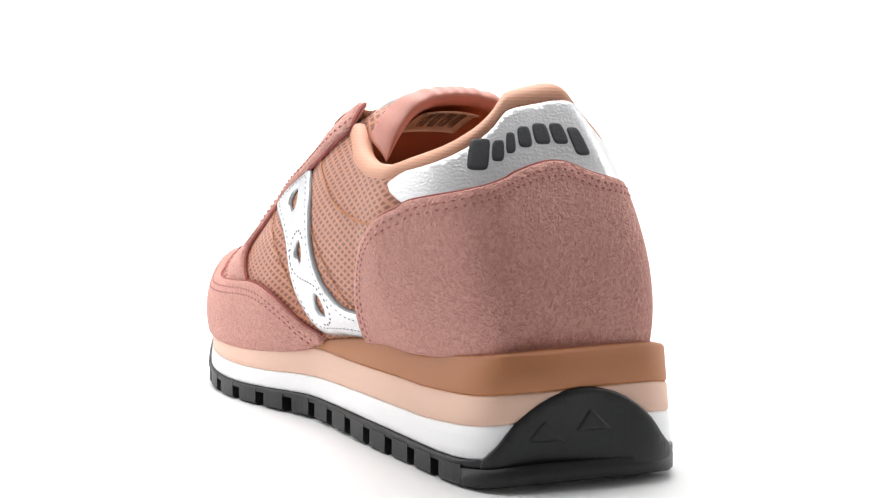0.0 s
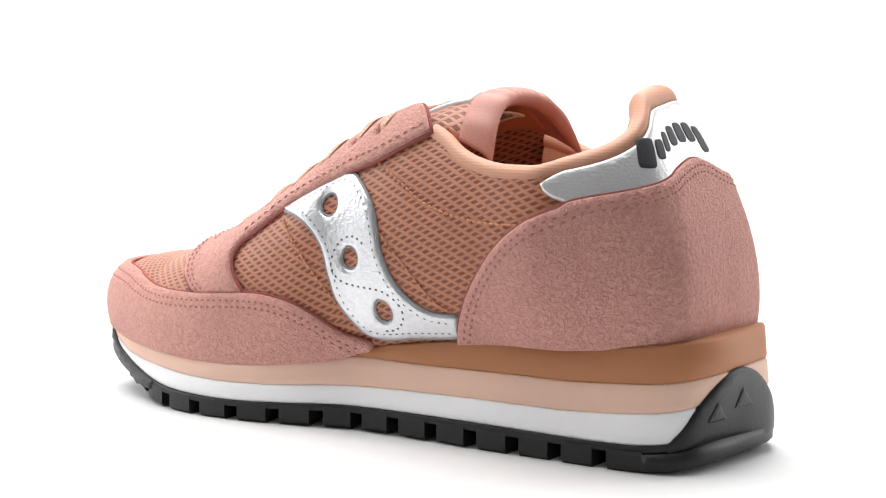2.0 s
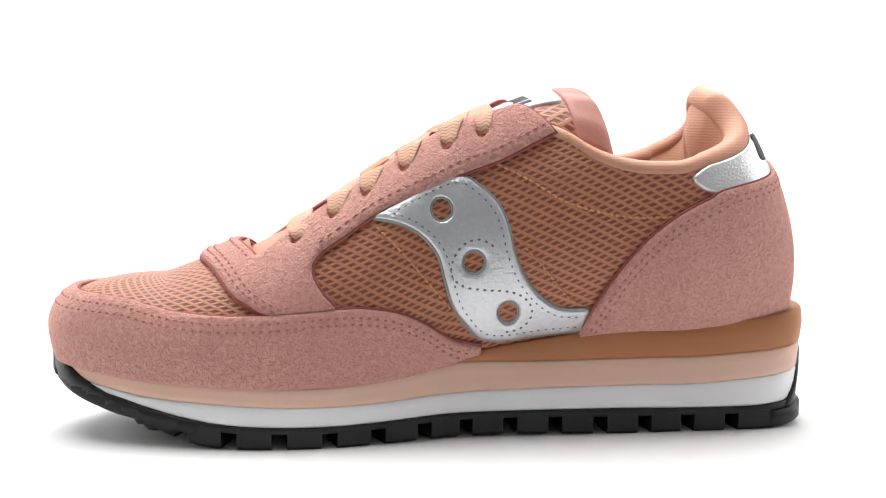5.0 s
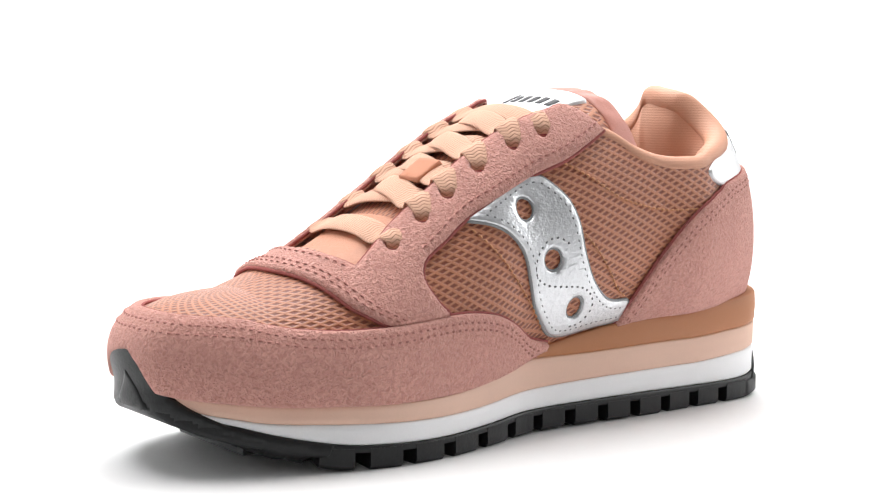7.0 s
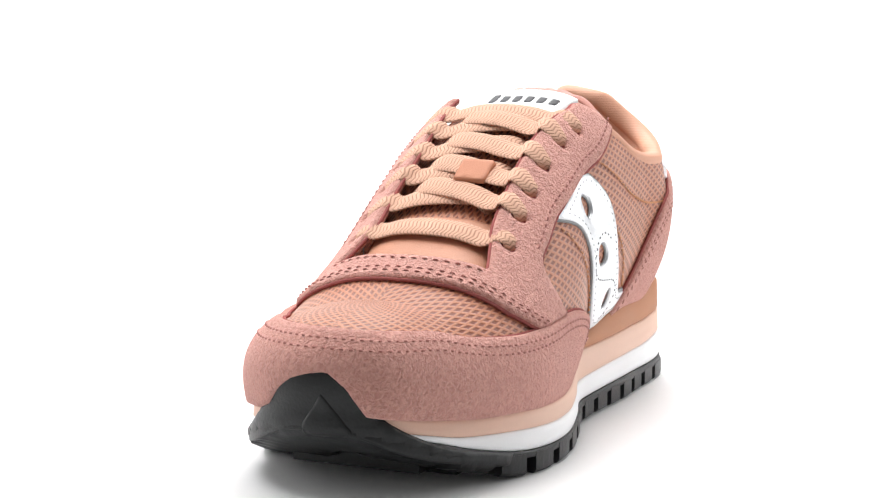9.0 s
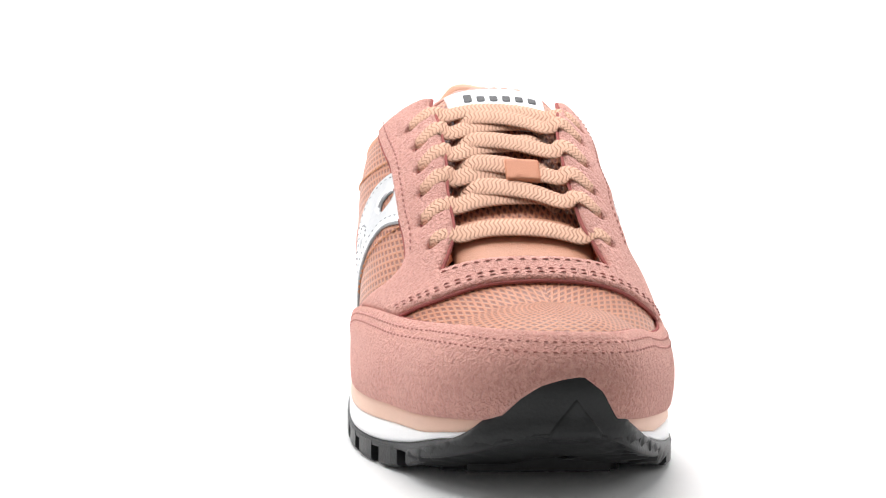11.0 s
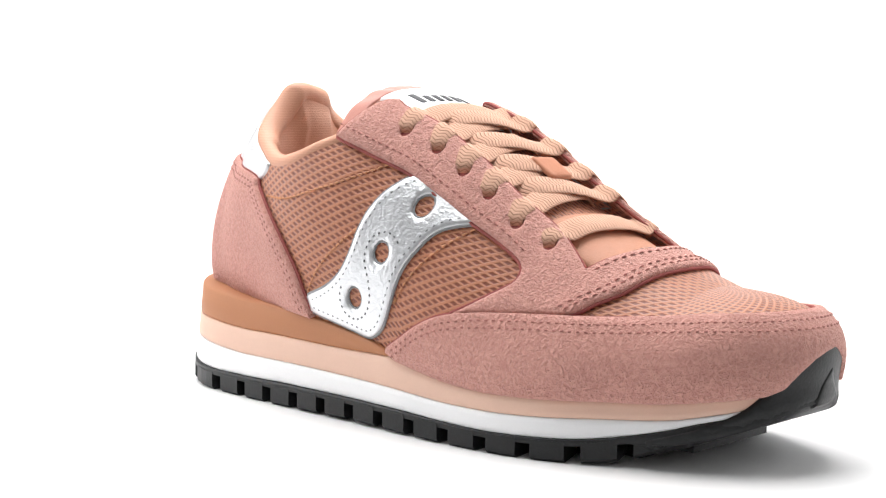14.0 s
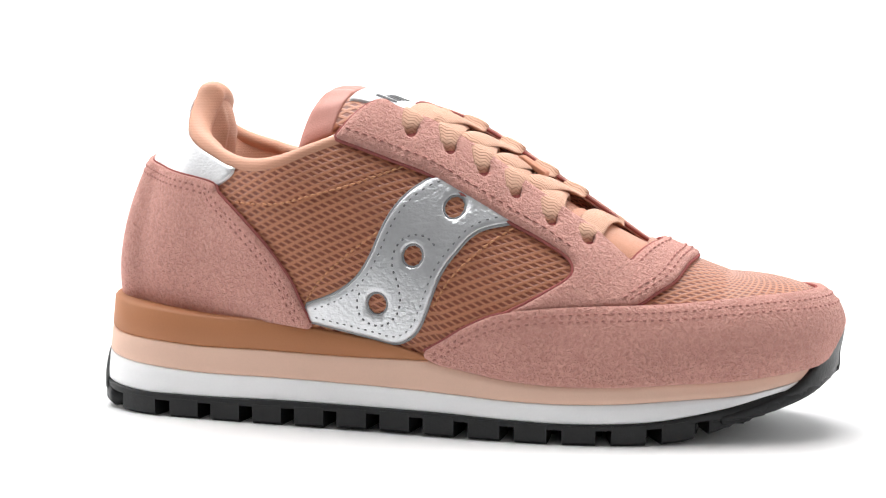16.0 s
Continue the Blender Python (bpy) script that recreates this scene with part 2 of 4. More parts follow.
SPINE_HEEL, SPINE_TOE = -0.080, 0.117
z_spine = curve([(-0.080, 0.138), (-0.055, 0.140), (-0.035, 0.1330), (-0.015, 0.1285), (0.005, 0.1205), (0.025, 0.1085), (0.045, 0.0950), (0.067, 0.0805), (0.085, 0.0705),
                 (0.104, 0.0625), (0.117, 0.0578)])
y_spine = curve([(-0.080, 0.011), (0.00, 0.0105), (0.04, 0.0105), (0.067, 0.0125), (0.095, 0.0145), (0.117, 0.0165)])
inset_l = curve([(-0.1334, 0.0085), (-0.115, 0.0085), (-0.09, 0.0058), (-0.075, 0.0045), (-0.05, 0.0065), (0.0, 0.0042), (0.04, 0.0050), (0.08, 0.0040), (0.12, 0.0016), (0.1600, 0.0026)])
inset_r = curve([(-0.1334, 0.0085), (-0.115, 0.0155), (-0.09, 0.0142), (-0.05, 0.0060), (0.0, 0.0042), (0.04, 0.0035), (0.08, 0.0035), (0.12, 0.0020), (0.1600, 0.0026)])
# Fullness of the cross-section (the higher, the boxier) and its bulge, left and right.
full_l = curve([(-0.1334, 1.30), (-0.122, 1.38), (-0.117, 1.65), (-0.105, 3.2), (-0.090, 6.0), (-0.02, 9.0), (0.01, 8.0), (0.045, 5.0), (0.067, 3.6), (0.085, 2.8), (0.117, 3.2), (0.1600, 4.5)])
full_r = curve([(-0.1334, 1.30), (-0.122, 1.32), (-0.117, 1.42), (-0.105, 1.95), (-0.090, 3.2), (-0.04, 5.0), (0.00, 3.0), (0.045, 1.95), (0.067, 1.75), (0.085, 1.9), (0.117, 3.0), (0.1600, 4.5)])
bulge_l = curve([(-0.1334, 0.10), (-0.115, 0.18), (-0.095, 0.34), (-0.075, 0.50), (-0.03, 0.44), (0.0, 0.32), (0.03, 0.16), (0.06, 0.02), (0.09, 0.04), (0.1600, 0.05)])
bulge_r = curve([(-0.1334, 0.10), (-0.115, 0.12), (-0.09, 0.13), (-0.05, 0.12), (0.0, 0.04), (0.05, 0.02), (0.09, 0.04), (0.1600, 0.05)])

_S = np.linspace(0, ROUND, 1601)
_T = []
for _s in _S:
    _k = min(abs(_s - TOE), _s, ROUND - _s) / 0.03
    _w = 0.5 + 0.5 * min(_k, 1) * (1 if _s < TOE else -1)
    _x = float(plan(_s)[0])
    _b = plan(_s, _w * inset_l(_x) + (1 - _w) * inset_r(_x))
    _x = float(_b[0])
    _ax = min(max(_x, SPINE_HEEL), SPINE_TOE)
    _T.append((_b[0], _b[1], _ax, y_spine(_ax), z_feather(_x), z_spine(_ax), _w * full_l(_x) + (1 - _w) * full_r(_x), _w * bulge_l(_x) + (1 - _w) * bulge_r(_x)))
_T = np.array(_T)


def row_at(s):
    """Base x, y, ridge x, y, foot height, ridge height, fullness and bulge at s."""
    k = (s % ROUND) / ROUND * 1600
    i = min(int(k), 1599)
    t = k - i
    return _T[i] * (1 - t) + _T[i + 1] * t


def base_x(s):
    return float(row_at(s)[0])


def skin_f(s, f, r=None):
    """A point of the upper: s metres round the outline, f from the sole (0) to the ridge (1)."""
    bx, by, ax, ay, zf, zt, n, u = (row_at(s) if r is None else r).tolist()
    f = min(max(f, 0.0), 1.0)
    c = (1 + u * math.sin(math.pi * f**0.8)) * math.sqrt(max(1 - f**n, 0))
    return np.array((ax + (bx - ax) * c, ay + (by - ay) * c, zf + (zt - zf) * f))


def skin_z(s, z):
    r = row_at(s)
    return skin_f(s, (z - r[4]) / (r[5] - r[4]), r)


_grid = {}
for _side in (1, -1):
    _ss = np.linspace(0, TOE, 500) if _side == 1 else np.linspace(ROUND, TOE, 500)
    _xs = np.array([base_x(q) for q in _ss])
    _grid[_side] = (_ss, _xs)


def s_of(x, side):
    """Metres round the outline at which the plan has x on that side."""
    ss, xs = _grid[side]
    return float(np.interp(x, xs, ss))


def skin_q(x, q):
    """A point of the upper by x and q, which runs from the ridge (0) down the left (to 1) or the right (to -1)."""
    return skin_f(s_of(x, 1 if q >= 0 else -1), 1 - q * q)


def chart_side(p):
    return skin_z(p[0], p[1])


QS = 0.06


def chart_top(p):
    return skin_q(p[0], p[1] / QS)


def normal(chart, p):
    e = 0.0006
    a = chart((p[0] + e, p[1])) - chart((p[0] - e, p[1]))
    c0, c1 = chart((p[0], p[1] - e)), chart((p[0], p[1] + e))
    b = c1 - c0
    n = np.array((a[1] * b[2] - a[2] * b[1], a[2] * b[0] - a[0] * b[2], a[0] * b[1] - a[1] * b[0]))
    n /= math.sqrt(float(n @ n)) + 1e-15
    m = (c0 + c1) / 2
    m = m - np.array((min(max(m[0], SPINE_HEEL), SPINE_TOE), 0.011, 0.04))
    return n if float(n @ m) > 0 else -n


def sx(points, side):
    """Outline points given as (x, z) on one side, in the side chart."""
    out = []
    for x, z in points:
        lo, hi = (0.0, TOE) if side == 1 else (ROUND, TOE)
        for _ in range(40):
            mid = (lo + hi) / 2
            if skin_z(mid, z)[0] < x:
                lo = mid
            else:
                hi = mid
        out.append(((lo + hi) / 2, z))
    return out


def qx(points, side):
    """Outline points given as (x, z) on one side, in the top chart."""
    out = []
    for x, z in points:
        s = s_of(x, side)
        zf, zt = z_feather(x), z_spine(min(max(x, SPINE_HEEL), SPINE_TOE))
        f = min(max((z - zf) / (zt - zf), 0), 1)
        out.append((x, side * math.sqrt(1 - f) * QS))
    return out


def qy(points):
    """Outline points given as (x, y), in the top chart."""
    out = []
    for x, y in points:
        side = 1 if y >= y_spine(x) else -1
        lo, hi = 0.0, 0.9
        for _ in range(40):
            mid = (lo + hi) / 2
            if abs(skin_q(x, side * mid)[1] - y_spine(x)) < abs(y - y_spine(x)):
                lo = mid
            else:
                hi = mid
        out.append((x, side * lo * QS))
    return out


# ---- building blocks ----
def part(name, bm, material, parent, label="", smooth=True):
    me = bpy.data.meshes.new(name)
    bm.to_mesh(me)
    bm.free()
    me.materials.append(material)
    if smooth:
        me.polygons.foreach_set("use_smooth", [True] * len(me.polygons))
    ob = new(name, me)
    ob.parent = parent
    return tagged(ob, label)


def rim(chart, line, lift, r, material, parent, closed=False, name="cut_edge"):
    """The cut edge of a panel, as a thin cord along its outline; on suede its dark colour paints the edge's shade."""
    p = resample(line, 0.0022, closed)
    nn = [normal(chart, q) for q in p]
    return part(name, tube([chart(q) + n * lift for q, n in zip(p, nn)], r, 6, closed, ups=nn), material, parent)


def tidy(bm):
    bmesh.ops.recalc_face_normals(bm, faces=bm.faces)
    return bm


def resample(pts, step, closed=True):
    p = np.array(pts, float)
    if closed:
        p = np.vstack([p, p[:1]])
    d = np.concatenate([[0], np.cumsum(np.linalg.norm(np.diff(p, axis=0), axis=1))])
    n = max(int(d[-1] / step), 3)
    t = np.linspace(0, d[-1], n + 1)
    out = np.stack([np.interp(t, d, p[:, k]) for k in range(p.shape[1])], 1)
    return out[:-1] if closed else out


def inside(poly, pts):
    x, y = pts[:, 0], pts[:, 1]
    r = np.zeros(len(pts), bool)
    for (x0, y0), (x1, y1) in zip(poly, np.roll(poly, -1, 0)):
        if y0 == y1:
            continue
        r ^= ((y0 > y) != (y1 > y)) & (x < (x1 - x0) * (y - y0) / (y1 - y0) + x0)
    return r


def edge_distance(polys, pts):
    best = np.full(len(pts), 9.0)
    for poly in polys:
        for a, b in zip(poly, np.roll(poly, -1, 0)):
            ab = b - a
            t = np.clip(((pts - a) @ ab) / (ab @ ab + 1e-15), 0, 1)
            best = np.minimum(best, np.linalg.norm(pts - a - t[:, None] * ab, axis=1))
    return best


from mathutils.geometry import delaunay_2d_cdt


def patch(chart, outline, holes=(), thick=0.0014, lift=0.0, edge=0.0009, step=0.0016, sink=0.0004, puff=0.0):
    """A panel that lies on the upper: its outline in a chart, with rounded edges; the rim dips into what lies below."""
    outer = resample(outline, step)
    inner = [resample(h, step * 0.6) for h in holes]
    rims = [outer, *inner]
    pts = [*outer]
    for h in inner:
        pts.extend(h)
    n_rim = len(pts)
    extra = []
    for r in rims:
        t = np.roll(r, -1, 0) - np.roll(r, 1, 0)
        t /= np.linalg.norm(t, axis=1)[:, None] + 1e-12
        nn = np.stack([-t[:, 1], t[:, 0]], 1)
        for sgn in (1, -1):
            for k in (0.3, 1.0):
                extra.extend(r + nn * sgn * edge * k)
    lo, hi = outer.min(0), outer.max(0)
    g = step * 1.25
    gx, gy = np.meshgrid(np.arange(lo[0], hi[0], g), np.arange(lo[1], hi[1], g))
    grid = np.stack([gx.ravel(), gy.ravel()], 1)
    allp = np.vstack([np.array(extra), grid])
    ok = inside(outer, allp)
    for h in inner:
        ok &= ~inside(h, allp)
    d = edge_distance(rims, allp)
    ok &= d > edge * 0.28
    ne = len(extra)
    keep_grid = d > edge * 1.5
    keep_grid[:ne] = True
    allp = allp[ok & keep_grid]
    verts = [Vector(p) for p in pts] + [Vector(p) for p in allp]
    loops, start = [], 0
    for r in rims:
        loops.append(list(range(start, start + len(r))))
        start += len(r)
    edges = [(a, b) for lp in loops for a, b in zip(lp, lp[1:] + lp[:1])]
    vs, _, fs, *_ = delaunay_2d_cdt(verts, edges, [], 0, 1e-7)
    v2 = np.array([(v.x, v.y) for v in vs])
    d = edge_distance(rims, v2)
    bm = bmesh.new()
    made = []
    for p, e in zip(v2, d):
        k = min(e / edge, 1)
        off = lift - sink + (thick + sink) * math.sqrt(max(1 - (1 - k) ** 2, 0)) + puff * (1 - math.exp(-e / 0.006))
        made.append(bm.verts.new(chart(p) + off * normal(chart, p)))
    cents = np.array([v2[list(f)].mean(0) for f in fs])
    ok = inside(outer, cents)
    for h in inner:
        ok &= ~inside(h, cents)
    for f, o in zip(fs, ok):
        if o:
            try:
                bm.faces.new([made[i] for i in f])
            except ValueError:
                pass
    for v in [v for v in bm.verts if not v.link_faces]:
        bm.verts.remove(v)
    tidy(bm)
    bm.faces.ensure_lookup_table()
    tot = sum((f.normal.dot(f.calc_center_median() - Vector((0.0, 0.011, 0.05))) * f.calc_area() for f in bm.faces))
    if tot < 0:
        bmesh.ops.reverse_faces(bm, faces=bm.faces)
    return bm


def tube(points, radius, sides=10, closed=False, flat=1.0, ups=None):
    """A round or flat tube along points; radius a number or one for each point."""
    p = [Vector(q) for q in points]
    n = len(p)
    bm = bmesh.new()
    uvl = bm.loops.layers.uv.new("UVMap")
    run = [0.0]
    for u, w in zip(p, p[1:]):
        run.append(run[-1] + (w - u).length)
    rings = []
    for i in range(n):
        a = p[(i - 1) % n] if (closed or i) else p[i]
        b = p[(i + 1) % n] if (closed or i < n - 1) else p[i]
        t = (b - a).normalized()
        up = Vector(ups[i]) if ups is not None else Vector((0, 0, 1))
        sd = t.cross(up)
        if sd.length < 1e-6:
            sd = t.cross(Vector((1, 0, 0)))
        sd.normalize()
        up = sd.cross(t).normalized()
        r = radius[i] if hasattr(radius, "__len__") else radius
        ring = []
        for k in range(sides):
            c, s = math.cos(2 * math.pi * k / sides), math.sin(2 * math.pi * k / sides)
            ring.append(bm.verts.new(p[i] + sd * (r * c) + up * (r * flat * s)))
        rings.append(ring)
    for i in range(n if closed else n - 1):
        a, b = rings[i], rings[(i + 1) % n]
        for k in range(sides):
            f = bm.faces.new((a[k], a[(k + 1) % sides], b[(k + 1) % sides], b[k]))
            e = run[i + 1] if i + 1 < n else run[i] + 0.001
            for lp, w in zip(f.loops, ((run[i], k / sides), (run[i], (k + 1) / sides), (e, (k + 1) / sides), (e, k / sides))):
                lp[uvl].uv = w
    if not closed:
        bm.faces.new(rings[0])
        bm.faces.new(rings[-1][::-1])
    return tidy(bm)


def loft(rings, cap0=True, cap1=True):
    """A skin over closed rings of equal count."""
    bm = bmesh.new()
    rows = [[bm.verts.new(p) for p in r] for r in rings]
    n = len(rows[0])
    for a, b in zip(rows, rows[1:]):
        for k in range(n):
            bm.faces.new((a[k], a[(k + 1) % n], b[(k + 1) % n], b[k]))
    for cap, r in ((cap0, rows[0]), (cap1, rows[-1])):
        if cap:
            c = bm.verts.new(sum((v.co for v in r), Vector()) / n)
            for k in range(n):
                bm.faces.new((r[k], r[(k + 1) % n], c))
    return tidy(bm)


def stitches(chart, line, lift, pitch=0.0031, length=0.0019, r=0.00030, closed=False):
    """A row of single stitches along a line in a chart."""
    p = resample(line, pitch, closed)
    bm = bmesh.new()
    nxt = np.roll(p, -1, 0)
    for i in range(len(p) - (0 if closed else 1)):
        d = nxt[i] - p[i]
        a, b = p[i] + d * 0.18, p[i] + d * (0.18 + length / pitch)
        nn = Vector(normal(chart, (a + b) / 2))
        A, B = Vector(chart(a)) + nn * lift, Vector(chart(b)) + nn * lift
        t = (B - A).normalized()
        sd = t.cross(nn)
        rows = []
        for k, (o, w) in enumerate(((0.0, 0.3), (0.3, 1.0), (0.7, 1.0), (1.0, 0.3))):
            c = A.lerp(B, o)
            dip = 0 if 0 < o < 1 else -0.0004
            rows.append([bm.verts.new(c + sd * (r * 1.3 * w * x) + nn * (r * w * y + dip)) for x, y in ((1, 0), (0, 1), (-1, 0), (0, -1))])
        for u, v in zip(rows, rows[1:]):
            for k in range(4):
                bm.faces.new((u[k], u[(k + 1) % 4], v[(k + 1) % 4], v[k]))
    return tidy(bm)


# ---- the white sweep ----
def sweep():
    prof = [(-0.34, -0.05), (-0.34, 0.0), (0, 0), (1.0, 0.0), (1.4, 0.0)]
    for k in range(1, 13):
        a = math.pi / 2 * k / 12
        prof.append((1.4 + 1.0 * math.sin(a), 1.0 - 1.0 * math.cos(a)))
    prof.append((2.4, 2.6))
    bm = bmesh.new()
    rows = [[bm.verts.new((x, y, z)) for x in np.linspace(-1.6, 1.6, 9)] for y, z in prof]
    for a, b in zip(rows, rows[1:]):
        for k in range(8):
            bm.faces.new((a[k], a[k + 1], b[k + 1], b[k]))
    ob = part("backdrop", bm, M_WHITE, None)
    tagged(ob, "seamless white studio sweep, table top curving up behind", "backdrop", kind="structure")
    # unseen dark floor, added to lessen bounce and darken the silver's reflections
    bm = bmesh.new()
    bmesh.ops.create_grid(bm, x_segments=1, y_segments=1, size=8, matrix=Matrix.Translation((0, 0, -0.8)))
    tagged(part("floor", bm, M_ROOM, None), "unseen dark grey studio floor, added to cut bounced light", "floor", kind="structure")


sweep()
shoe = new("sneaker")
shoe.empty_display_size = 0.05
tagged(shoe, "pink suede and orange mesh running shoe with silver stripes", "shoe")


# ---- sole ----
def sole_inset(z, s):
    """The sole narrows upwards, but at the back of the heel it leans out."""
    k = min(max((z - 0.010) / 0.038, 0), 1)
    s = (s + ROUND / 2) % ROUND - ROUND / 2
    w = math.exp(-((s - 0.010) / 0.022) ** 2)
    return 0.0002 + 0.0036 * k + w * (0.0040 - 0.0085 * min(max((z - 0.006) / 0.032, 0), 1))


def sole_ring(zf, inset, n=240):
    out = []
    for k in range(n):
        s = ROUND * k / n
        p0 = plan(s)
        z = zf(float(p0[0]))
        p = plan(s, inset + sole_inset(z, s))
        out.append((p[0], p[1], z))
    return out


def sole_layer(name, zb, zt, material, label, proud=0.0, groove=0.0006):
    """One foam layer: soft edges, a little proud or set back from its neighbours."""
    def between(k, d=0.0):
        return lambda x: zb(x) + (zt(x) - zb(x)) * k + d
    rings = [sole_ring(between(0), 0.012), sole_ring(between(0), groove - proud), sole_ring(between(0.07), -proud), sole_ring(between(0.35), -proud),
             sole_ring(between(0.65), -proud), sole_ring(between(0.93), -proud), sole_ring(between(1), groove - proud), sole_ring(between(1), 0.012)]
    return part(name, loft(rings), material, shoe, label)


LUG = 0.0064
sole_layer("outsole", lambda x: z_ground(x) + min(LUG, 0.7 * (z_black(x) - z_ground(x))) * (1 - min(max((x - 0.112) / 0.025, 0), 1) * 0.9), z_black, M_RUBBER, "black ribbed rubber outsole", proud=0.0006)
sole_layer("lower_midsole", lambda x: z_black(x) + 0.00005, z_white, M_FOAM, "white foam layer of the sole")
sole_layer("middle_midsole", lambda x: z_white(x) + 0.00005, z_peach, M_PEACH, "pale peach foam layer of the sole")


def wedge():
    def zb(x):
        return z_peach(x) + 0.00005

    def zt(x):
        return max(z_brown(x), z_peach(x) + 0.0004) if x < 0.015 else z_peach(x) + 0.0004
    n = 240
    rings = []
    for k, d in ((0, 0.014), (0, 0.0006), (0.08, 0), (0.5, 0), (0.92, 0), (1, 0.0008), (1, 0.014)):
        r = []
        for i in range(n):
            s = ROUND * i / n
            x = float(plan(s)[0])
            z = zb(x) + (zt(x) - zb(x)) * k
            hide = 0.010 * min(max((x - 0.008) / 0.02, 0), 1)
            p = plan(s, d + sole_inset(z, s) + hide)
            r.append((p[0], p[1], z))
        rings.append(r)
    part("heel_wedge", loft(rings), M_BROWN, shoe, "caramel brown foam heel wedge")


wedge()


def lug(s0, s1, depth_in, top, cuts=4):
    """A tread block along the rim of the outsole."""
    bm = bmesh.new()
    cols = []
    for s in np.linspace(s0, s1, cuts):
        x = float(plan(s)[0])
        zg = z_ground(x)
        zg += 0.0016 * min(max((x - 0.105) / 0.02, 0), 1)
        zt = min(zg + top, z_black(x) - 0.0005)
        back = 0.0025 * min(max((x - 0.105) / 0.02, 0), 1)
        a, b = plan(s, -0.0006 + back), plan(s, depth_in)
        a2, b2 = plan(s, 0.0006 + back), plan(s, depth_in - 0.0015)
        cols.append([bm.verts.new((a[0], a[1], zt)), bm.verts.new((a[0], a[1], zg + 0.0012)), bm.verts.new((a2[0], a2[1], zg)),
                     bm.verts.new((b2[0], b2[1], zg)), bm.verts.new((b[0], b[1], zg + 0.001)), bm.verts.new((b[0], b[1], zt))])
    for u, v in zip(cols, cols[1:]):
        for k in range(6):
            bm.faces.new((u[k], u[(k + 1) % 6], v[(k + 1) % 6], v[k]))
    bm.faces.new(cols[0])
    bm.faces.new(cols[-1][::-1])
    return tidy(bm)


outsole = bpy.data.objects["outsole"]
for side in (1, -1):
    xs = np.arange(-0.1105, 0.138, 0.0172)
    for x in xs:
        a, b = s_of(x, side), s_of(x + 0.0118, side)
        part("lug", lug(min(a, b), max(a, b), 0.016, LUG + 0.001), M_RUBBER, outsole, smooth=False)
part("heel_block", lug(-0.044, 0.042, 0.014, LUG, 30), M_RUBBER, outsole)
for x in np.arange(-0.11, 0.125, 0.0172):
    bm = bmesh.new()
    y0, y1 = plan(s_of(x, -1))[1] + 0.02, plan(s_of(x, 1))[1] - 0.02
    if y1 - y0 > 0.01:
        z = z_ground(x + 0.006)
        bmesh.ops.create_cube(bm, size=1, matrix=Matrix.Translation((x + 0.006, (y0 + y1) / 2, z + 0.003)) @ Matrix.Diagonal((0.011, y1 - y0, 0.006, 1)))
        part("lug", bm, M_RUBBER, outsole, smooth=False)


def chart_wall(p):
    """Side of the sole, going over into the upper above it (toe and heel caps)."""
    s, z = p
    x = float(plan(s)[0])
    d = sole_inset(z, s)
    if x > 0.05:
        d += 0.0012 * min((x - 0.05) / 0.05, 1)
    if x > 0.05 and z_ground(x) + 0.0032 > z:
        lo, hi = d, 0.05
        for _ in range(18):
            d = (lo + hi) / 2
            if z_ground(float(plan(s, d)[0])) + 0.0032 > z:
                lo = d
            else:
                hi = d
    q = plan(s, d)
    a = np.array([q[0], q[1], z])
    if x < 0.05 or z < 0.020:
        return a
    b = skin_z(s, max(z, z_feather(x) + 0.0005))
    k = min((z - 0.020) / 0.018, 1)
    k = k * k * (3 - 2 * k)
    m = a * (1 - k) + b * k
    m[2] = z
    return m


def heel_cap():
    top = [(-0.039, 0.0100), (-0.034, 0.0140), (-0.027, 0.0220), (-0.017, 0.0290), (-0.006, 0.0322), (0.003, 0.0322), (0.012, 0.0290), (0.021, 0.0220), (0.028, 0.0140), (0.033, 0.0095)]
    low = [(0.035, 0.0055), (0.024, 0.0050), (0.0, 0.0050), (-0.024, 0.0050), (-0.040, 0.0055)]
    line = np.vstack([spline(top, per=6), spline(low, per=6)])
    ob = part("heel_cap", patch(chart_wall, line, thick=0.0013, edge=0.0010, step=0.0025), M_RUBBER, shoe, "black rubber cap wrapped round the back of the sole")
    for tri in ([(-0.013, 0.0180), (0.001, 0.0180), (-0.004, 0.0262)], [(0.003, 0.0150), (0.018, 0.0150), (0.012, 0.0232)]):
        part("relief", patch(chart_wall, np.array(tri), thick=0.0005, lift=0.0012, edge=0.0012, step=0.0015), M_RUBBER, ob)


heel_cap()


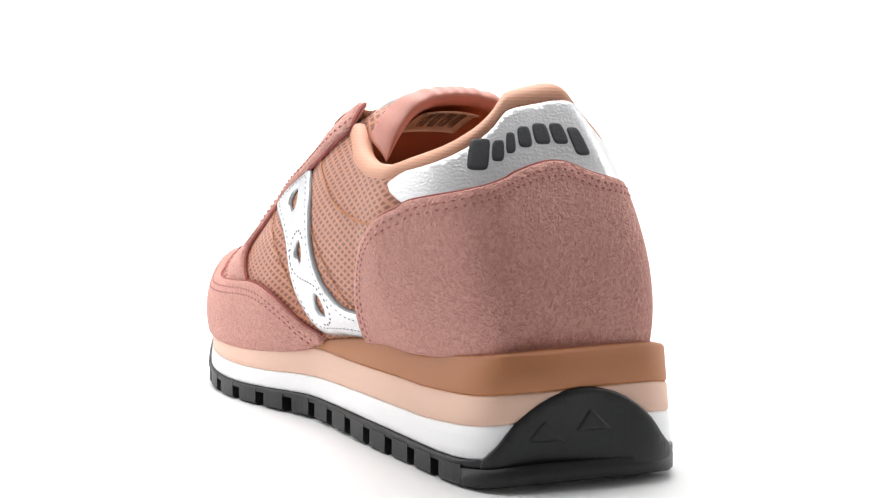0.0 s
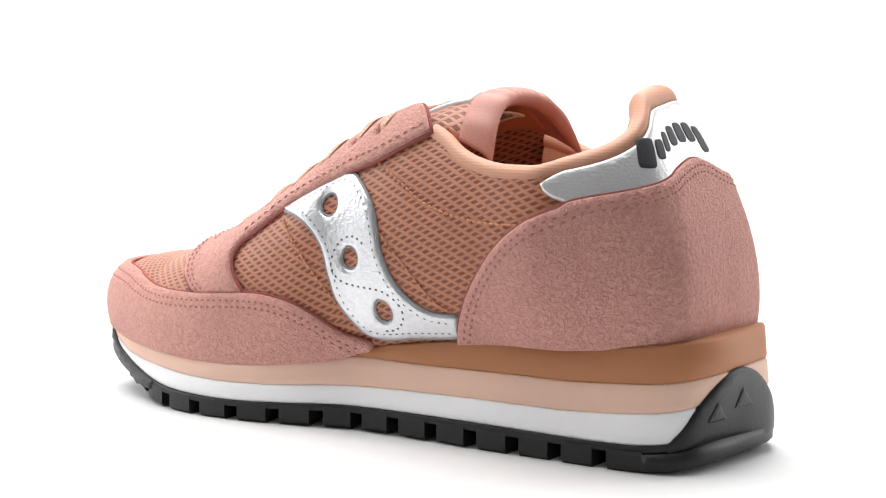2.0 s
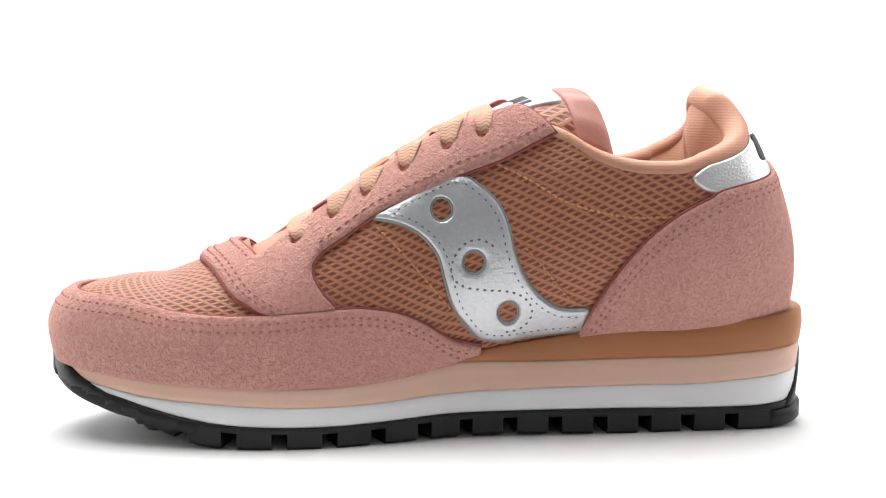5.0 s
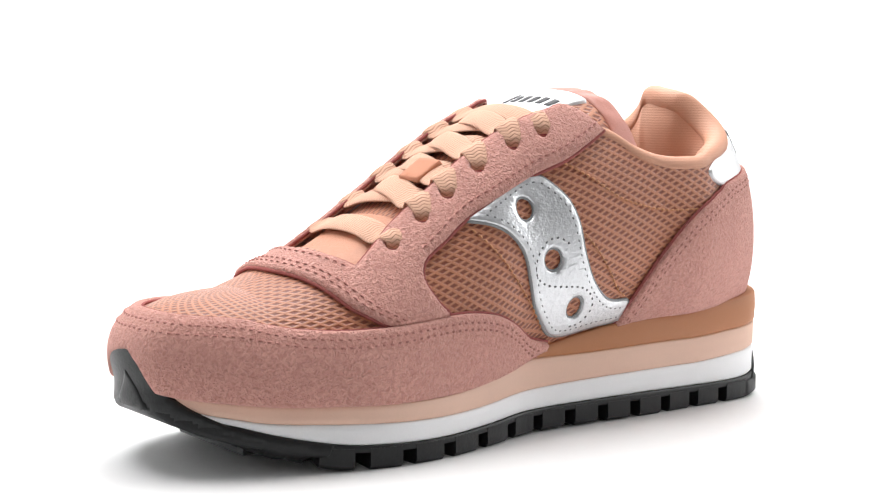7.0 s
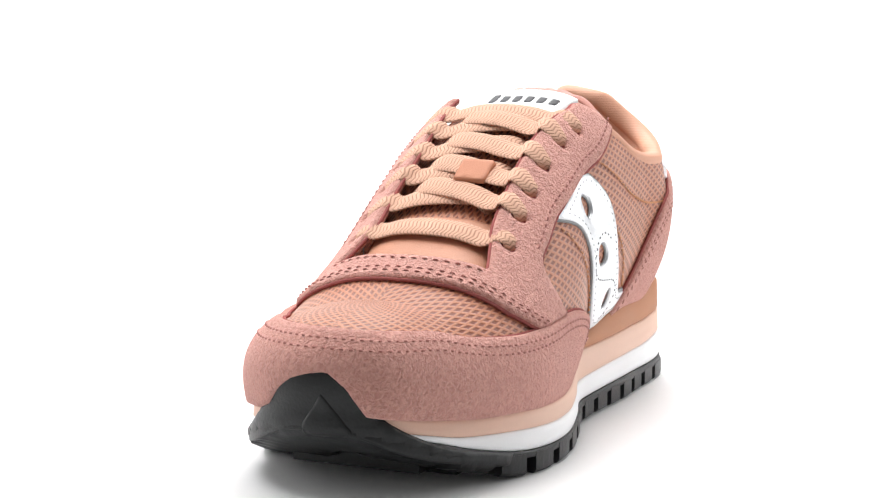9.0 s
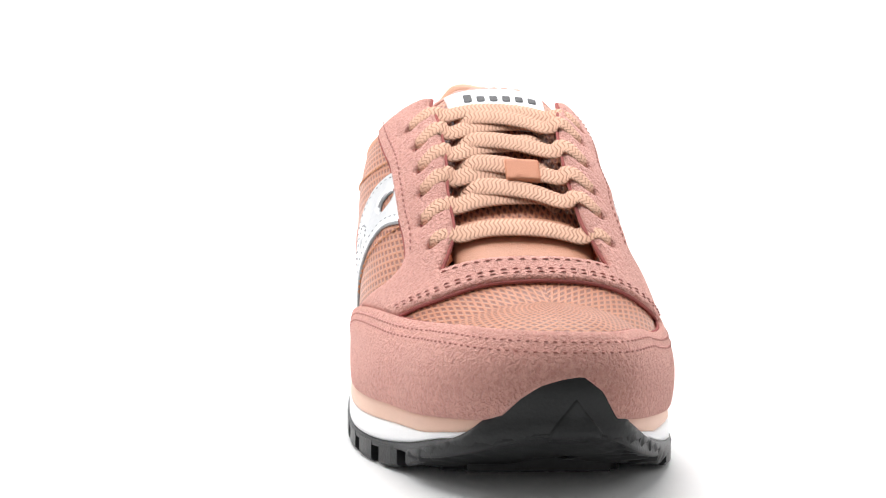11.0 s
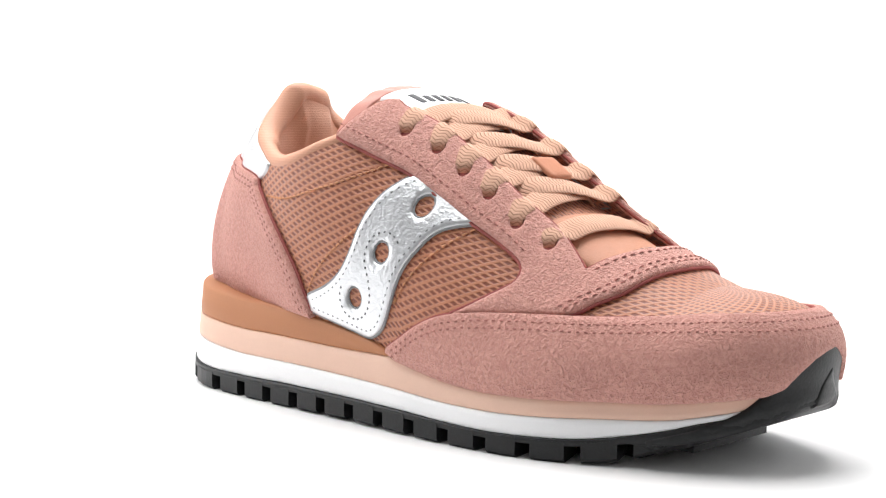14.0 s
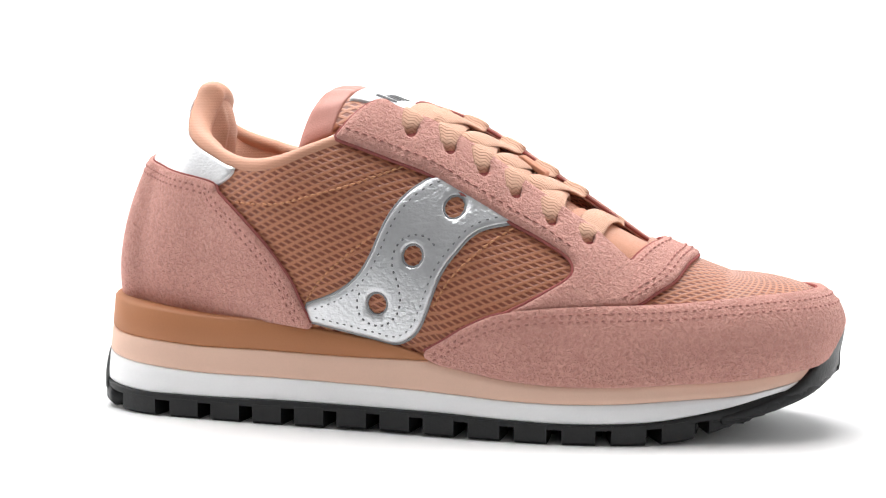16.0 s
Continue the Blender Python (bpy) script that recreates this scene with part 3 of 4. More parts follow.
def toe_cap():
    top = [(-0.066, 0.0085), (-0.052, 0.0112), (-0.036, 0.0152), (-0.020, 0.0230), (-0.013, 0.0285), (-0.008, 0.0348), (-0.005, 0.0402), (-0.001, 0.0430), (0.004, 0.0435), (0.010, 0.0420),
           (0.015, 0.0390), (0.0235, 0.0308), (0.029, 0.0255), (0.037, 0.0197), (0.050, 0.0140), (0.066, 0.0090)]
    low = [(0.064, 0.0035), (0.045, 0.0062), (0.022, 0.0105), (0.0, 0.0125), (-0.022, 0.0105), (-0.045, 0.0062), (-0.064, 0.0035)]
    line = np.vstack([spline(top, per=6), spline(low, per=6)])
    line[:, 0] = line[:, 0] * 1.10 + TOE - 0.005
    line[:, 1] += 0.0018 * np.clip((line[:, 1] - 0.02) / 0.02, 0, 1)
    ob = part("toe_cap", patch(chart_wall, line, thick=0.0014, edge=0.0010, step=0.0020, lift=0.0011, sink=0.0016), M_RUBBER, shoe, "black rubber bumper curling up over the toe")
    tri = np.array([(-0.008, 0.0215), (0.011, 0.0215), (0.0020, 0.0350)]) + np.array([TOE - 0.005, 0])
    part("relief", patch(chart_wall, tri, thick=0.0005, lift=0.0024, edge=0.0012, step=0.0015), M_RUBBER, ob)


toe_cap()

# ---- upper ----
collar_l = curve([(-0.025, 0.1115), (-0.031, 0.1090), (-0.040, 0.1035), (-0.050, 0.1000), (-0.060, 0.0985), (-0.072, 0.0985), (-0.084, 0.1020), (-0.096, 0.1065), (-0.108, 0.1135),
                  (-0.119, 0.1222), (-0.129, 0.1256)])
collar_r = curve([(-0.0265, 0.1078), (-0.0385, 0.1032), (-0.0495, 0.0990), (-0.0615, 0.0970), (-0.0705, 0.0980), (-0.0825, 0.1025), (-0.0945, 0.1080), (-0.1045, 0.1145), (-0.1135, 0.1222),
                  (-0.1235, 0.1256)])
THROAT_FRONT = 0.085


def collar_z(s):
    """Height of the collar's edge at s, the two sides blended over the back of the heel."""
    s = s % ROUND
    s = s if s < ROUND / 2 else s - ROUND
    x = base_x(s)
    w = min(max(0.5 + s / 0.050, 0), 1)
    w = w * w * (3 - 2 * w)
    return w * collar_l(x) + (1 - w) * collar_r(x)


BACK_L, BACK_R = -0.025, -0.0265
throat_l = curve([(-0.025, 0.0360), (-0.007, 0.0345), (0.005, 0.0325), (0.025, 0.0310), (0.045, 0.0320), (0.065, 0.0345), (0.075, 0.0380), (0.085, 0.0410)])
throat_r = curve([(-0.0280, -0.0168), (-0.0030, -0.0153), (0.0090, -0.0135), (0.0290, -0.0123), (0.0490, -0.0125), (0.0640, -0.0115), (0.0740, -0.0140), (0.0840, -0.0175)])


def top_of(s):
    """How far up the upper's fabric goes at s, as z."""
    x = base_x(s)
    left = s % ROUND < TOE
    if x < (BACK_L if left else BACK_R):
        return collar_z(s)
    r = row_at(s)
    if x < THROAT_FRONT:
        y = (throat_l if left else throat_r)(x)
        q = abs(qy([(x, y + (0.001 if left else -0.001))])[0][1]) / QS
        z = r[4] + (r[5] - r[4]) * (1 - q * q)
        edge = collar_l(BACK_L) if left else collar_r(BACK_R)
        return min(z, edge + (x - (BACK_L if left else BACK_R)) * 0.5)
    return r[5]


def upper():
    n, m = 420, 26
    bm = bmesh.new()
    uvl = bm.loops.layers.uv.new("UVMap")
    rows, coords = [], []
    for i in range(n):
        s = ROUND * i / n
        x = base_x(s)
        zf, zt = z_feather(x), top_of(s)
        top = min(z_spine(min(max(x, SPINE_HEEL), SPINE_TOE)), zt)
        zs = z_spine(min(max(x, SPINE_HEEL), SPINE_TOE))
        f1 = (top - zf) / (zs - zf)
        col, cc, arc, last = [], [], 0.0, None
        for j in range(m + 1):
            h = j / m
            q0 = math.sqrt(max(1 - f1, 0))
            q = 1 - (1 - q0) * h
            p = skin_f(s, 1 - q * q)
            if last is not None:
                arc += float(np.linalg.norm(p - last))
            last = p
            col.append(bm.verts.new(p))
            cc.append((s if s < TOE else ROUND - s, arc))
        rows.append(col)
        coords.append(cc)
    for i in range(n):
        k = (i + 1) % n
        for j in range(m):
            try:
                f = bm.faces.new((rows[i][j], rows[i][j + 1], rows[k][j + 1], rows[k][j]))
            except ValueError:
                continue
            for lp, (a, b) in zip(f.loops, ((i, j), (i, j + 1), (k, j + 1), (k, j))):
                lp[uvl].uv = coords[a][b]
    bmesh.ops.remove_doubles(bm, verts=bm.verts, dist=1e-6)
    tidy(bm)
    part("upper", bm, M_MESH, shoe, "orange woven mesh upper with a diamond net")


upper()


def lower_edge(s0, s1, n=60, up=0.0006):
    out = []
    for s in np.linspace(s0, s1, n):
        x = base_x(s)
        out.append((s, z_feather(x) + up))
    return np.array(out)


def mudguard():
    left = sx([(0.0010, 0.0335), (0.0125, 0.0361), (0.0227, 0.0422), (0.0329, 0.0467), (0.0451, 0.0486), (0.0574, 0.0483), (0.0717, 0.0470), (0.0819, 0.0460),
               (0.0963, 0.0455), (0.1126, 0.0463), (0.1229, 0.0480), (0.1320, 0.0500)], 1)
    right = sx([(0.1330, 0.0510), (0.1230, 0.0500), (0.1130, 0.0492), (0.1025, 0.0486), (0.0911, 0.0482), (0.0710, 0.0480), (0.0505, 0.0472), (0.0359, 0.0449), (0.0255, 0.0405), (0.0170, 0.0352), (0.0090, 0.0305)], -1)
    edge = spline([*left, (TOE, 0.0517), *right], per=8)
    low = lower_edge(right[-1][0], left[0][0])
    tuck = curve([(-0.034, 0.0), (-0.020, 0.0195), (-0.013, 0.0248), (-0.008, 0.0310), (-0.004, 0.0375), (0.006, 0.0390), (0.015, 0.0350), (0.0235, 0.0270), (0.030, 0.0215), (0.041, 0.0)])
    low[:, 1] = [max(z, tuck((s - TOE + 0.005) / 1.10)) for s, z in low]
    ob = part("mudguard", patch(chart_side, np.vstack([edge, low]), thick=0.0016, lift=0.0014, sink=0.0018), M_SUEDE, shoe, "dusty pink suede panel round the toe")
    rim(chart_side, edge, 0.0008, 0.0006, M_SUEDE_SHADE, ob)
    for d in (0.0032, 0.0056):
        line = edge[4:-4] - np.array([0, d])
        part("stitching", stitches(chart_side, line, 0.0031), M_THREAD, ob)
    return edge


MUD_EDGE = mudguard()

HC_L = [(-0.0356, 0.0368), (-0.0406, 0.0468), (-0.0466, 0.0572), (-0.0547, 0.0676), (-0.0627, 0.0759), (-0.0728, 0.0831), (-0.0828, 0.0876), (-0.0920, 0.0915)]
HC_R = [(-0.0362, 0.0389), (-0.0395, 0.0457), (-0.0439, 0.0552), (-0.0528, 0.0667), (-0.0640, 0.0771), (-0.0753, 0.0860), (-0.0842, 0.0915)]


def heel():
    left = sx(HC_L, 1)
    right = [(s - ROUND, z) for s, z in sx(HC_R, -1)]
    edge = spline([*left, (0.030, 0.0985), (0.0, 0.1040), (-0.026, 0.0985), *right[::-1]], per=8)
    low = lower_edge(right[0][0], left[0][0])
    ob = part("heel_counter", patch(chart_side, np.vstack([edge, low]), thick=0.0017, lift=0.0012, sink=0.0016), M_SUEDE, shoe, "dusty pink suede heel counter")
    rim(chart_side, edge, 0.0008, 0.0007, M_SUEDE_SHADE, ob)
    for d in (0.003, 0.0052):
        t = np.gradient(edge, axis=0)
        t /= np.linalg.norm(t, axis=1)[:, None] + 1e-12
        line = edge + d * np.stack([t[:, 1], -t[:, 0]], 1) * -1
        mid = chart_side(line[len(line) // 2])[2]
        if mid > chart_side(edge[len(edge) // 2])[2]:
            line = edge - d * np.stack([t[:, 1], -t[:, 0]], 1) * -1
        part("stitching", stitches(chart_side, line[3:-3], 0.0030), M_THREAD, ob)
    # silver tab between the counter and the collar
    tl, tr = sx([(-0.0761, 0.0958)], 1)[0], sx([(-0.0690, 0.0965)], -1)[0]
    tr = (tr[0] - ROUND, tr[1])
    top = []
    for s in np.linspace(tl[0] - 0.006, tr[0] + 0.006, 60):
        top.append((s, collar_z(s) - 0.0012))
    bl, br = sx([(-0.0785, 0.0925), (-0.0865, 0.0890), (-0.0930, 0.0890)], 1), [(s - ROUND, z) for s, z in sx([(-0.0715, 0.0925), (-0.0800, 0.0880), (-0.0870, 0.0885)], -1)]
    low = [*br[:3], (-0.028, 0.0935), (0.0, 0.0985), (0.030, 0.0930), *bl[::-1]]
    line = np.vstack([spline([tl, *top, tr], per=4), spline([tr, *low, tl], per=6)])
    tab = part("heel_tab", patch(chart_side, line, thick=0.0012, lift=0.0), M_TAB, shoe, "silver leather tab over the heel with dark print")
    # dark print, plain bars in place of the lettering
    for k, (w, h) in enumerate(((0.0092, 0.0098), (0.0092, 0.0066), (0.0090, 0.0066), (0.0084, 0.0066), (0.0092, 0.0066), (0.0090, 0.0066), (0.0084, 0.0090))):
        s = 0.0450 - 0.0104 * k
        base = 0.1015 + 0.0080 * math.cos(min(abs(s + 0.002) / 0.046, 1.2) * math.pi / 2) - (0.0028 if k == 6 else 0)
        r, slant = 0.0014, 0.0003
        box = [(s - w / 2, base + r), (s - w / 2 + r, base), (s + w / 2 - r, base), (s + w / 2, base + r), (s + w / 2 + slant, base + h - r), (s + w / 2 - r + slant, base + h),
               (s - w / 2 + r + slant, base + h), (s - w / 2 + slant, base + h - r)]
        part("print_bar", patch(chart_side, spline(box, True, 4), thick=0.0002, lift=0.00125, edge=0.0004, step=0.0012), M_INK, tab, "dark grey printed bar")


heel()


def stripe(points, holes, side, corners, label):
    line = spline(sx(points, side), True, 8, corners)
    rings = []
    for x, z in holes:
        s, z = sx([(x, z)], side)[0]
        rings.append(np.array([(s + 0.0040 * math.cos(a), z + 0.0043 * math.sin(a)) for a in np.linspace(0, 2 * math.pi, 28, endpoint=False)]))
    ob = part("side_stripe", patch(chart_side, line, rings, thick=0.0013, lift=0.0003), M_SILVER, shoe, label)
    rim(chart_side, line, 0.0004, 0.0007, M_SILVER_EDGE, ob, True)
    for h in rings:
        rim(chart_side, h, 0.0004, 0.0005, M_SILVER_EDGE, ob, True)
    d = 0.0026
    t = np.roll(line, -2, 0) - np.roll(line, 2, 0)
    t /= np.linalg.norm(t, axis=1)[:, None] + 1e-12
    nn = np.stack([-t[:, 1], t[:, 0]], 1)
    ins = line + nn * d
    if not inside(line, ins[len(ins) // 3:len(ins) // 3 + 1])[0]:
        ins = line - nn * d
    ok = inside(line, ins) & (edge_distance([line], ins) > d * 0.85)
    runs, run = [], []
    for p, o in zip(ins, ok):
        if o:
            run.append(p)
        elif run:
            runs.append(run)
            run = []
    if run:
        runs.append(run)
    for r in runs:
        if len(r) > 6:
            part("stitching", stitches(chart_side, np.array(r), 0.0015, pitch=0.0028, length=0.0018, r=0.0003), M_THREAD_G, ob)
    return ob


SW_L = [(0.0086, 0.0958), (0.0026, 0.0923), (-0.0035, 0.0863), (-0.0072, 0.0782), (-0.0097, 0.0680), (-0.0138, 0.0589), (-0.0199, 0.0518), (-0.0281, 0.0471), (-0.0390, 0.0468),
        (-0.0375, 0.0378), (-0.0201, 0.0366), (-0.0058, 0.0348), (0.0023, 0.0364), (0.0074, 0.0413), (0.0126, 0.0485), (0.0156, 0.0577), (0.0187, 0.0678), (0.0248, 0.0749),
        (0.0329, 0.0789), (0.0430, 0.0803), (0.0288, 0.0880), (0.0167, 0.0942)]
stripe(SW_L, [(0.0170, 0.0838), (0.0051, 0.0650), (-0.0082, 0.0461)], 1, (8, 9, 19), "silver leather side stripe with three holes and grey stitching")
SW_R = [(0.0118, 0.0950), (0.0022, 0.0901), (-0.0043, 0.0827), (-0.0086, 0.0742), (-0.0119, 0.0657), (-0.0173, 0.0571), (-0.0261, 0.0504), (-0.0382, 0.0457), (-0.0367, 0.0390),
        (-0.0240, 0.0366), (-0.0108, 0.0340), (-0.0020, 0.0325), (0.0055, 0.0367), (0.0098, 0.0454), (0.0141, 0.0581), (0.0194, 0.0666), (0.0278, 0.0751), (0.0448, 0.0782),
        (0.0340, 0.0835), (0.0235, 0.0908)]
stripe(SW_R, [(0.0176, 0.0833), (0.0040, 0.0656), (-0.0094, 0.0473)], -1, (7, 8, 17), "silver leather side stripe with three holes and grey stitching")


def seam(points, side, material, parent, lift, **kw):
    part("stitching", stitches(chart_side, spline(sx(points, side), per=8), lift, **kw), material, parent)


stripe_l, stripe_r = bpy.data.objects["side_stripe"], bpy.data.objects["side_stripe.001"]
upper_ob = bpy.data.objects["upper"]
seam([(-0.0026, 0.0701), (0.0025, 0.0731), (0.0085, 0.0717), (0.0130, 0.0660), (0.0136, 0.0598), (0.0085, 0.0558), (0.0004, 0.0548), (-0.0098, 0.0539), (-0.0159, 0.0498),
      (-0.0169, 0.0447), (-0.0129, 0.0400), (-0.0068, 0.0388)], 1, M_THREAD_G, stripe_l, 0.0016, pitch=0.0026, length=0.0017, r=0.0003)
seam([(0.0124, 0.0687), (0.0081, 0.0727), (0.0017, 0.0726), (-0.0026, 0.0683), (-0.0037, 0.0620), (-0.0011, 0.0547), (-0.0002, 0.0474), (-0.0026, 0.0420), (-0.0080, 0.0390),
      (-0.0146, 0.0409), (-0.0174, 0.0467), (-0.0157, 0.0521)], -1, M_THREAD_G, stripe_r, 0.0016, pitch=0.0026, length=0.0017, r=0.0003)
fine = dict(pitch=0.0025, length=0.0020, r=0.00036)
for side, lines in ((1, ([(-0.0034, 0.1005), (-0.0156, 0.0944), (-0.0298, 0.0863), (-0.0500, 0.0816), (-0.0690, 0.0812)], [(0.0411, 0.0778), (0.0289, 0.0656), (0.0167, 0.0514), (0.0064, 0.0391)],
                         [(-0.0076, 0.0762), (-0.0198, 0.0640), (-0.0301, 0.0519), (-0.0362, 0.0482)])),
                    (-1, ([(-0.0021, 0.0984), (-0.0195, 0.0918), (-0.0349, 0.0873), (-0.0504, 0.0834), (-0.0685, 0.0834)], [(-0.0094, 0.0743), (-0.0236, 0.0634), (-0.0325, 0.0546), (-0.0380, 0.0469)],
                          [(0.0398, 0.0762), (0.0293, 0.0687), (0.0187, 0.0579), (0.0123, 0.0471)]))):
    for line in lines:
        seam(line, side, M_THREAD_O, upper_ob, 0.0005, **fine)

EYES_L = [(0.0002, 0.0402), (0.0127, 0.0386), (0.0284, 0.0385), (0.0425, 0.0391), (0.0546, 0.0402), (0.0684, 0.0419)]
EYES_R = [(-0.0029, -0.0226), (0.0117, -0.0205), (0.0247, -0.0201), (0.0372, -0.0199), (0.0512, -0.0204), (0.0650, -0.0182)]


def eyestay():
    low_l = qx([(-0.0262, 0.1115), (-0.0155, 0.1062), (-0.0034, 0.1003), (0.0109, 0.0950), (0.0313, 0.0856), (0.0415, 0.0804), (0.0518, 0.0732), (0.0611, 0.0667), (0.0638, 0.0605),
                (0.0601, 0.0535), (0.0545, 0.0482), (0.0570, 0.0476), (0.0700, 0.0464), (0.0800, 0.0458), (0.0870, 0.0490), (0.0940, 0.0540)], 1)
    low_r = qx([(0.0985, 0.0560), (0.0920, 0.0520), (0.0860, 0.0482), (0.0750, 0.0475), (0.0605, 0.0470), (0.0460, 0.0460), (0.0385, 0.0448), (0.0499, 0.0510), (0.0610, 0.0580), (0.0602, 0.0640),
                (0.0496, 0.0710), (0.0369, 0.0778), (0.0218, 0.0865), (0.0067, 0.0948), (-0.0064, 0.0997), (-0.0196, 0.1046), (-0.0295, 0.1080)], -1)
    mid = qy([(0.1025, 0.027), (0.1040, 0.0130), (0.1020, -0.002)])
    in_r = qy([(-0.0180, -0.0168), (-0.0090, -0.0158), (0.0080, -0.0135), (0.0280, -0.0123), (0.0480, -0.0125), (0.0630, -0.0115), (0.0730, -0.0140), (0.0815, -0.0175)])
    front = qy([(0.0870, 0.000), (0.0895, 0.0130), (0.0875, 0.027)])
    in_l = qy([(0.0830, 0.0405), (0.072, 0.0370), (0.063, 0.0340), (0.045, 0.0320), (0.025, 0.0310), (0.005, 0.0325), (-0.007, 0.0345), (-0.0150, 0.0355)])
    pts = [*low_l, *mid, *low_r, *in_r, *front, *in_l]
    a = len(low_l) + len(mid) + len(low_r)
    line = spline(pts, True, 6, (0, 11, a - 1, a + len(in_r) - 1, a + len(in_r) + len(front)))
    eyes = [np.array([(x + 0.0021 * math.cos(t), q + 0.0021 * math.sin(t)) for t in np.linspace(0, 2 * math.pi, 14, endpoint=False)]) for x, q in qy(EYES_L) + qy(EYES_R)]
    ob = part("eyestay", patch(chart_top, line, eyes, thick=0.0015, lift=0.0012, sink=0.0016), M_SUEDE, shoe, "dusty pink suede lace panel with twelve eyelets and a toe strap")
    rim(chart_top, line, 0.0009, 0.0007, M_SUEDE_SHADE, ob, True)
    # a dark disc in each lace hole, coloured as the shade inside it
    for (x, q), e in zip(qy(EYES_L) + qy(EYES_R), eyes):
        part("eyelet", patch(chart_top, np.array([(x, q)]) + (e - np.array([(x, q)])) * 1.25, thick=0.0002, lift=0.0006, edge=0.0004, step=0.001), M_SUEDE_SHADE, ob)
    for pts, sgn in ((low_l[:8], -1), (low_r[-8:], 1)):
        base = spline(pts, per=6) + np.array([0, sgn * 0.0028])
        part("stitching", stitches(chart_top, base, 0.0030), M_THREAD, ob)
    for dx in (-0.0032, -0.0056):
        base = spline([low_l[-3], low_l[-2], low_l[-1], *mid, low_r[0], low_r[1], low_r[2]], per=6) + np.array([dx, 0])
        part("stitching", stitches(chart_top, base, 0.0030), M_THREAD, ob)
    base = spline([in_r[-1], *front, in_l[0]], per=6) + np.array([0.0030, 0])
    part("stitching", stitches(chart_top, base, 0.0030), M_THREAD, ob)


eyestay()


# ---- collar, lining, insole ----
def collar():
    sl, sr = s_of(BACK_L, 1), s_of(BACK_R, -1) - ROUND
    n = 110
    rows, inner = [], []
    for i in range(n + 1):
        s = sl + (sr - sl) * i / n
        x = base_x(s)
        z = collar_z(s)
        c = skin_z(s, z)
        inw = np.array([-0.070, 0.011, 0]) - c
        if x > -0.080:
            inw = np.array([0.0, y_spine(x), 0]) - np.array([0, c[1], 0])
        inw[2] = 0
        inw /= np.linalg.norm(inw)
        up = np.array([0, 0, 1.0])
        k = min(max((-0.070 - x) / 0.05, 0), 1)
        fat = 0.0040 + 0.0016 * k * k * (3 - 2 * k)
        prof = []
        for a in np.linspace(-0.9, math.pi + 0.6, 20):
            prof.append(c + inw * (fat - 0.0006 - fat * math.cos(a) * 1.0) + up * (fat * 0.9 * math.sin(a) - 0.0003))
        rows.append(prof)
        ins = []
        q = prof[-1]
        for dz, di in ((0.0, 0.0), (0.004, 0.0010 + 0.0004 * k), (0.010, 0.0018 + 0.0010 * k), (0.018, 0.0012 + 0.0002 * k), (0.028, -0.001 * k), (0.040, -0.0015), (0.052, 0.0), (0.066, 0.003)):
            ins.append(q + inw * di - up * dz * min(1.0, (z - 0.046) / 0.066))
        inner.append(ins)
    for name, data, m, label in (("collar", rows, M_SATIN, "peach satin padded collar edge"), ("lining", inner, M_SATIN, "peach satin heel lining")):
        bm = bmesh.new()
        vs = [[bm.verts.new(p) for p in r] for r in data]
        for a, b in zip(vs, vs[1:]):
            for k in range(len(a) - 1):
                bm.faces.new((a[k], a[k + 1], b[k + 1], b[k]))
        part(name, tidy(bm), m, shoe, label)


collar()


def insole():
    bm = bmesh.new()
    rows = []
    for x in np.linspace(-0.110, 0.075, 30):
        a, b = plan(s_of(max(x, -0.112), -1), 0.020), plan(s_of(max(x, -0.112), 1), 0.016)
        z = max(z_feather(x), 0.03) + 0.004
        rows.append([bm.verts.new((x, a[1] + (b[1] - a[1]) * k / 8, z + 0.003 * (k / 4 - 1) ** 2)) for k in range(9)])
    for a, b in zip(rows, rows[1:]):
        for k in range(8):
            bm.faces.new((a[k], a[k + 1], b[k + 1], b[k]))
    part("insole", tidy(bm), M_LINING, shoe, "orange fabric insole")


insole()

# ---- tongue ----
z_tongue = curve([(-0.0475, 0.1237), (-0.0385, 0.1269), (-0.0305, 0.1267), (-0.0155, 0.1219), (0.0045, 0.1123), (0.0245, 0.1005), (0.0445, 0.0875), (0.0665, 0.0750), (0.0845, 0.0661), (0.1005, 0.0590)])
w_tongue = curve([(-0.0475, 0.031), (-0.036, 0.032), (-0.016, 0.031), (0.024, 0.028), (0.064, 0.026), (0.094, 0.024)])
k_tongue = curve([(-0.0475, 0.026), (-0.036, 0.020), (-0.016, 0.010), (0.004, 0.008), (0.064, 0.006), (0.094, 0.006)])


def tongue_at(x, w):
    """A point on the tongue's face: x along it, w from -1 (right) to 1 (left)."""
    back = 0.006 * w * w * min(max((-0.011 - x) / 0.03, 0), 1)
    return np.array([x - back, y_spine(x) + w_tongue(x) * w, z_tongue(x) - k_tongue(x) * (0.35 * w * w + 0.65 * w**4)])


def chart_tongue(p):
    return tongue_at(p[0], p[1] / 0.03)


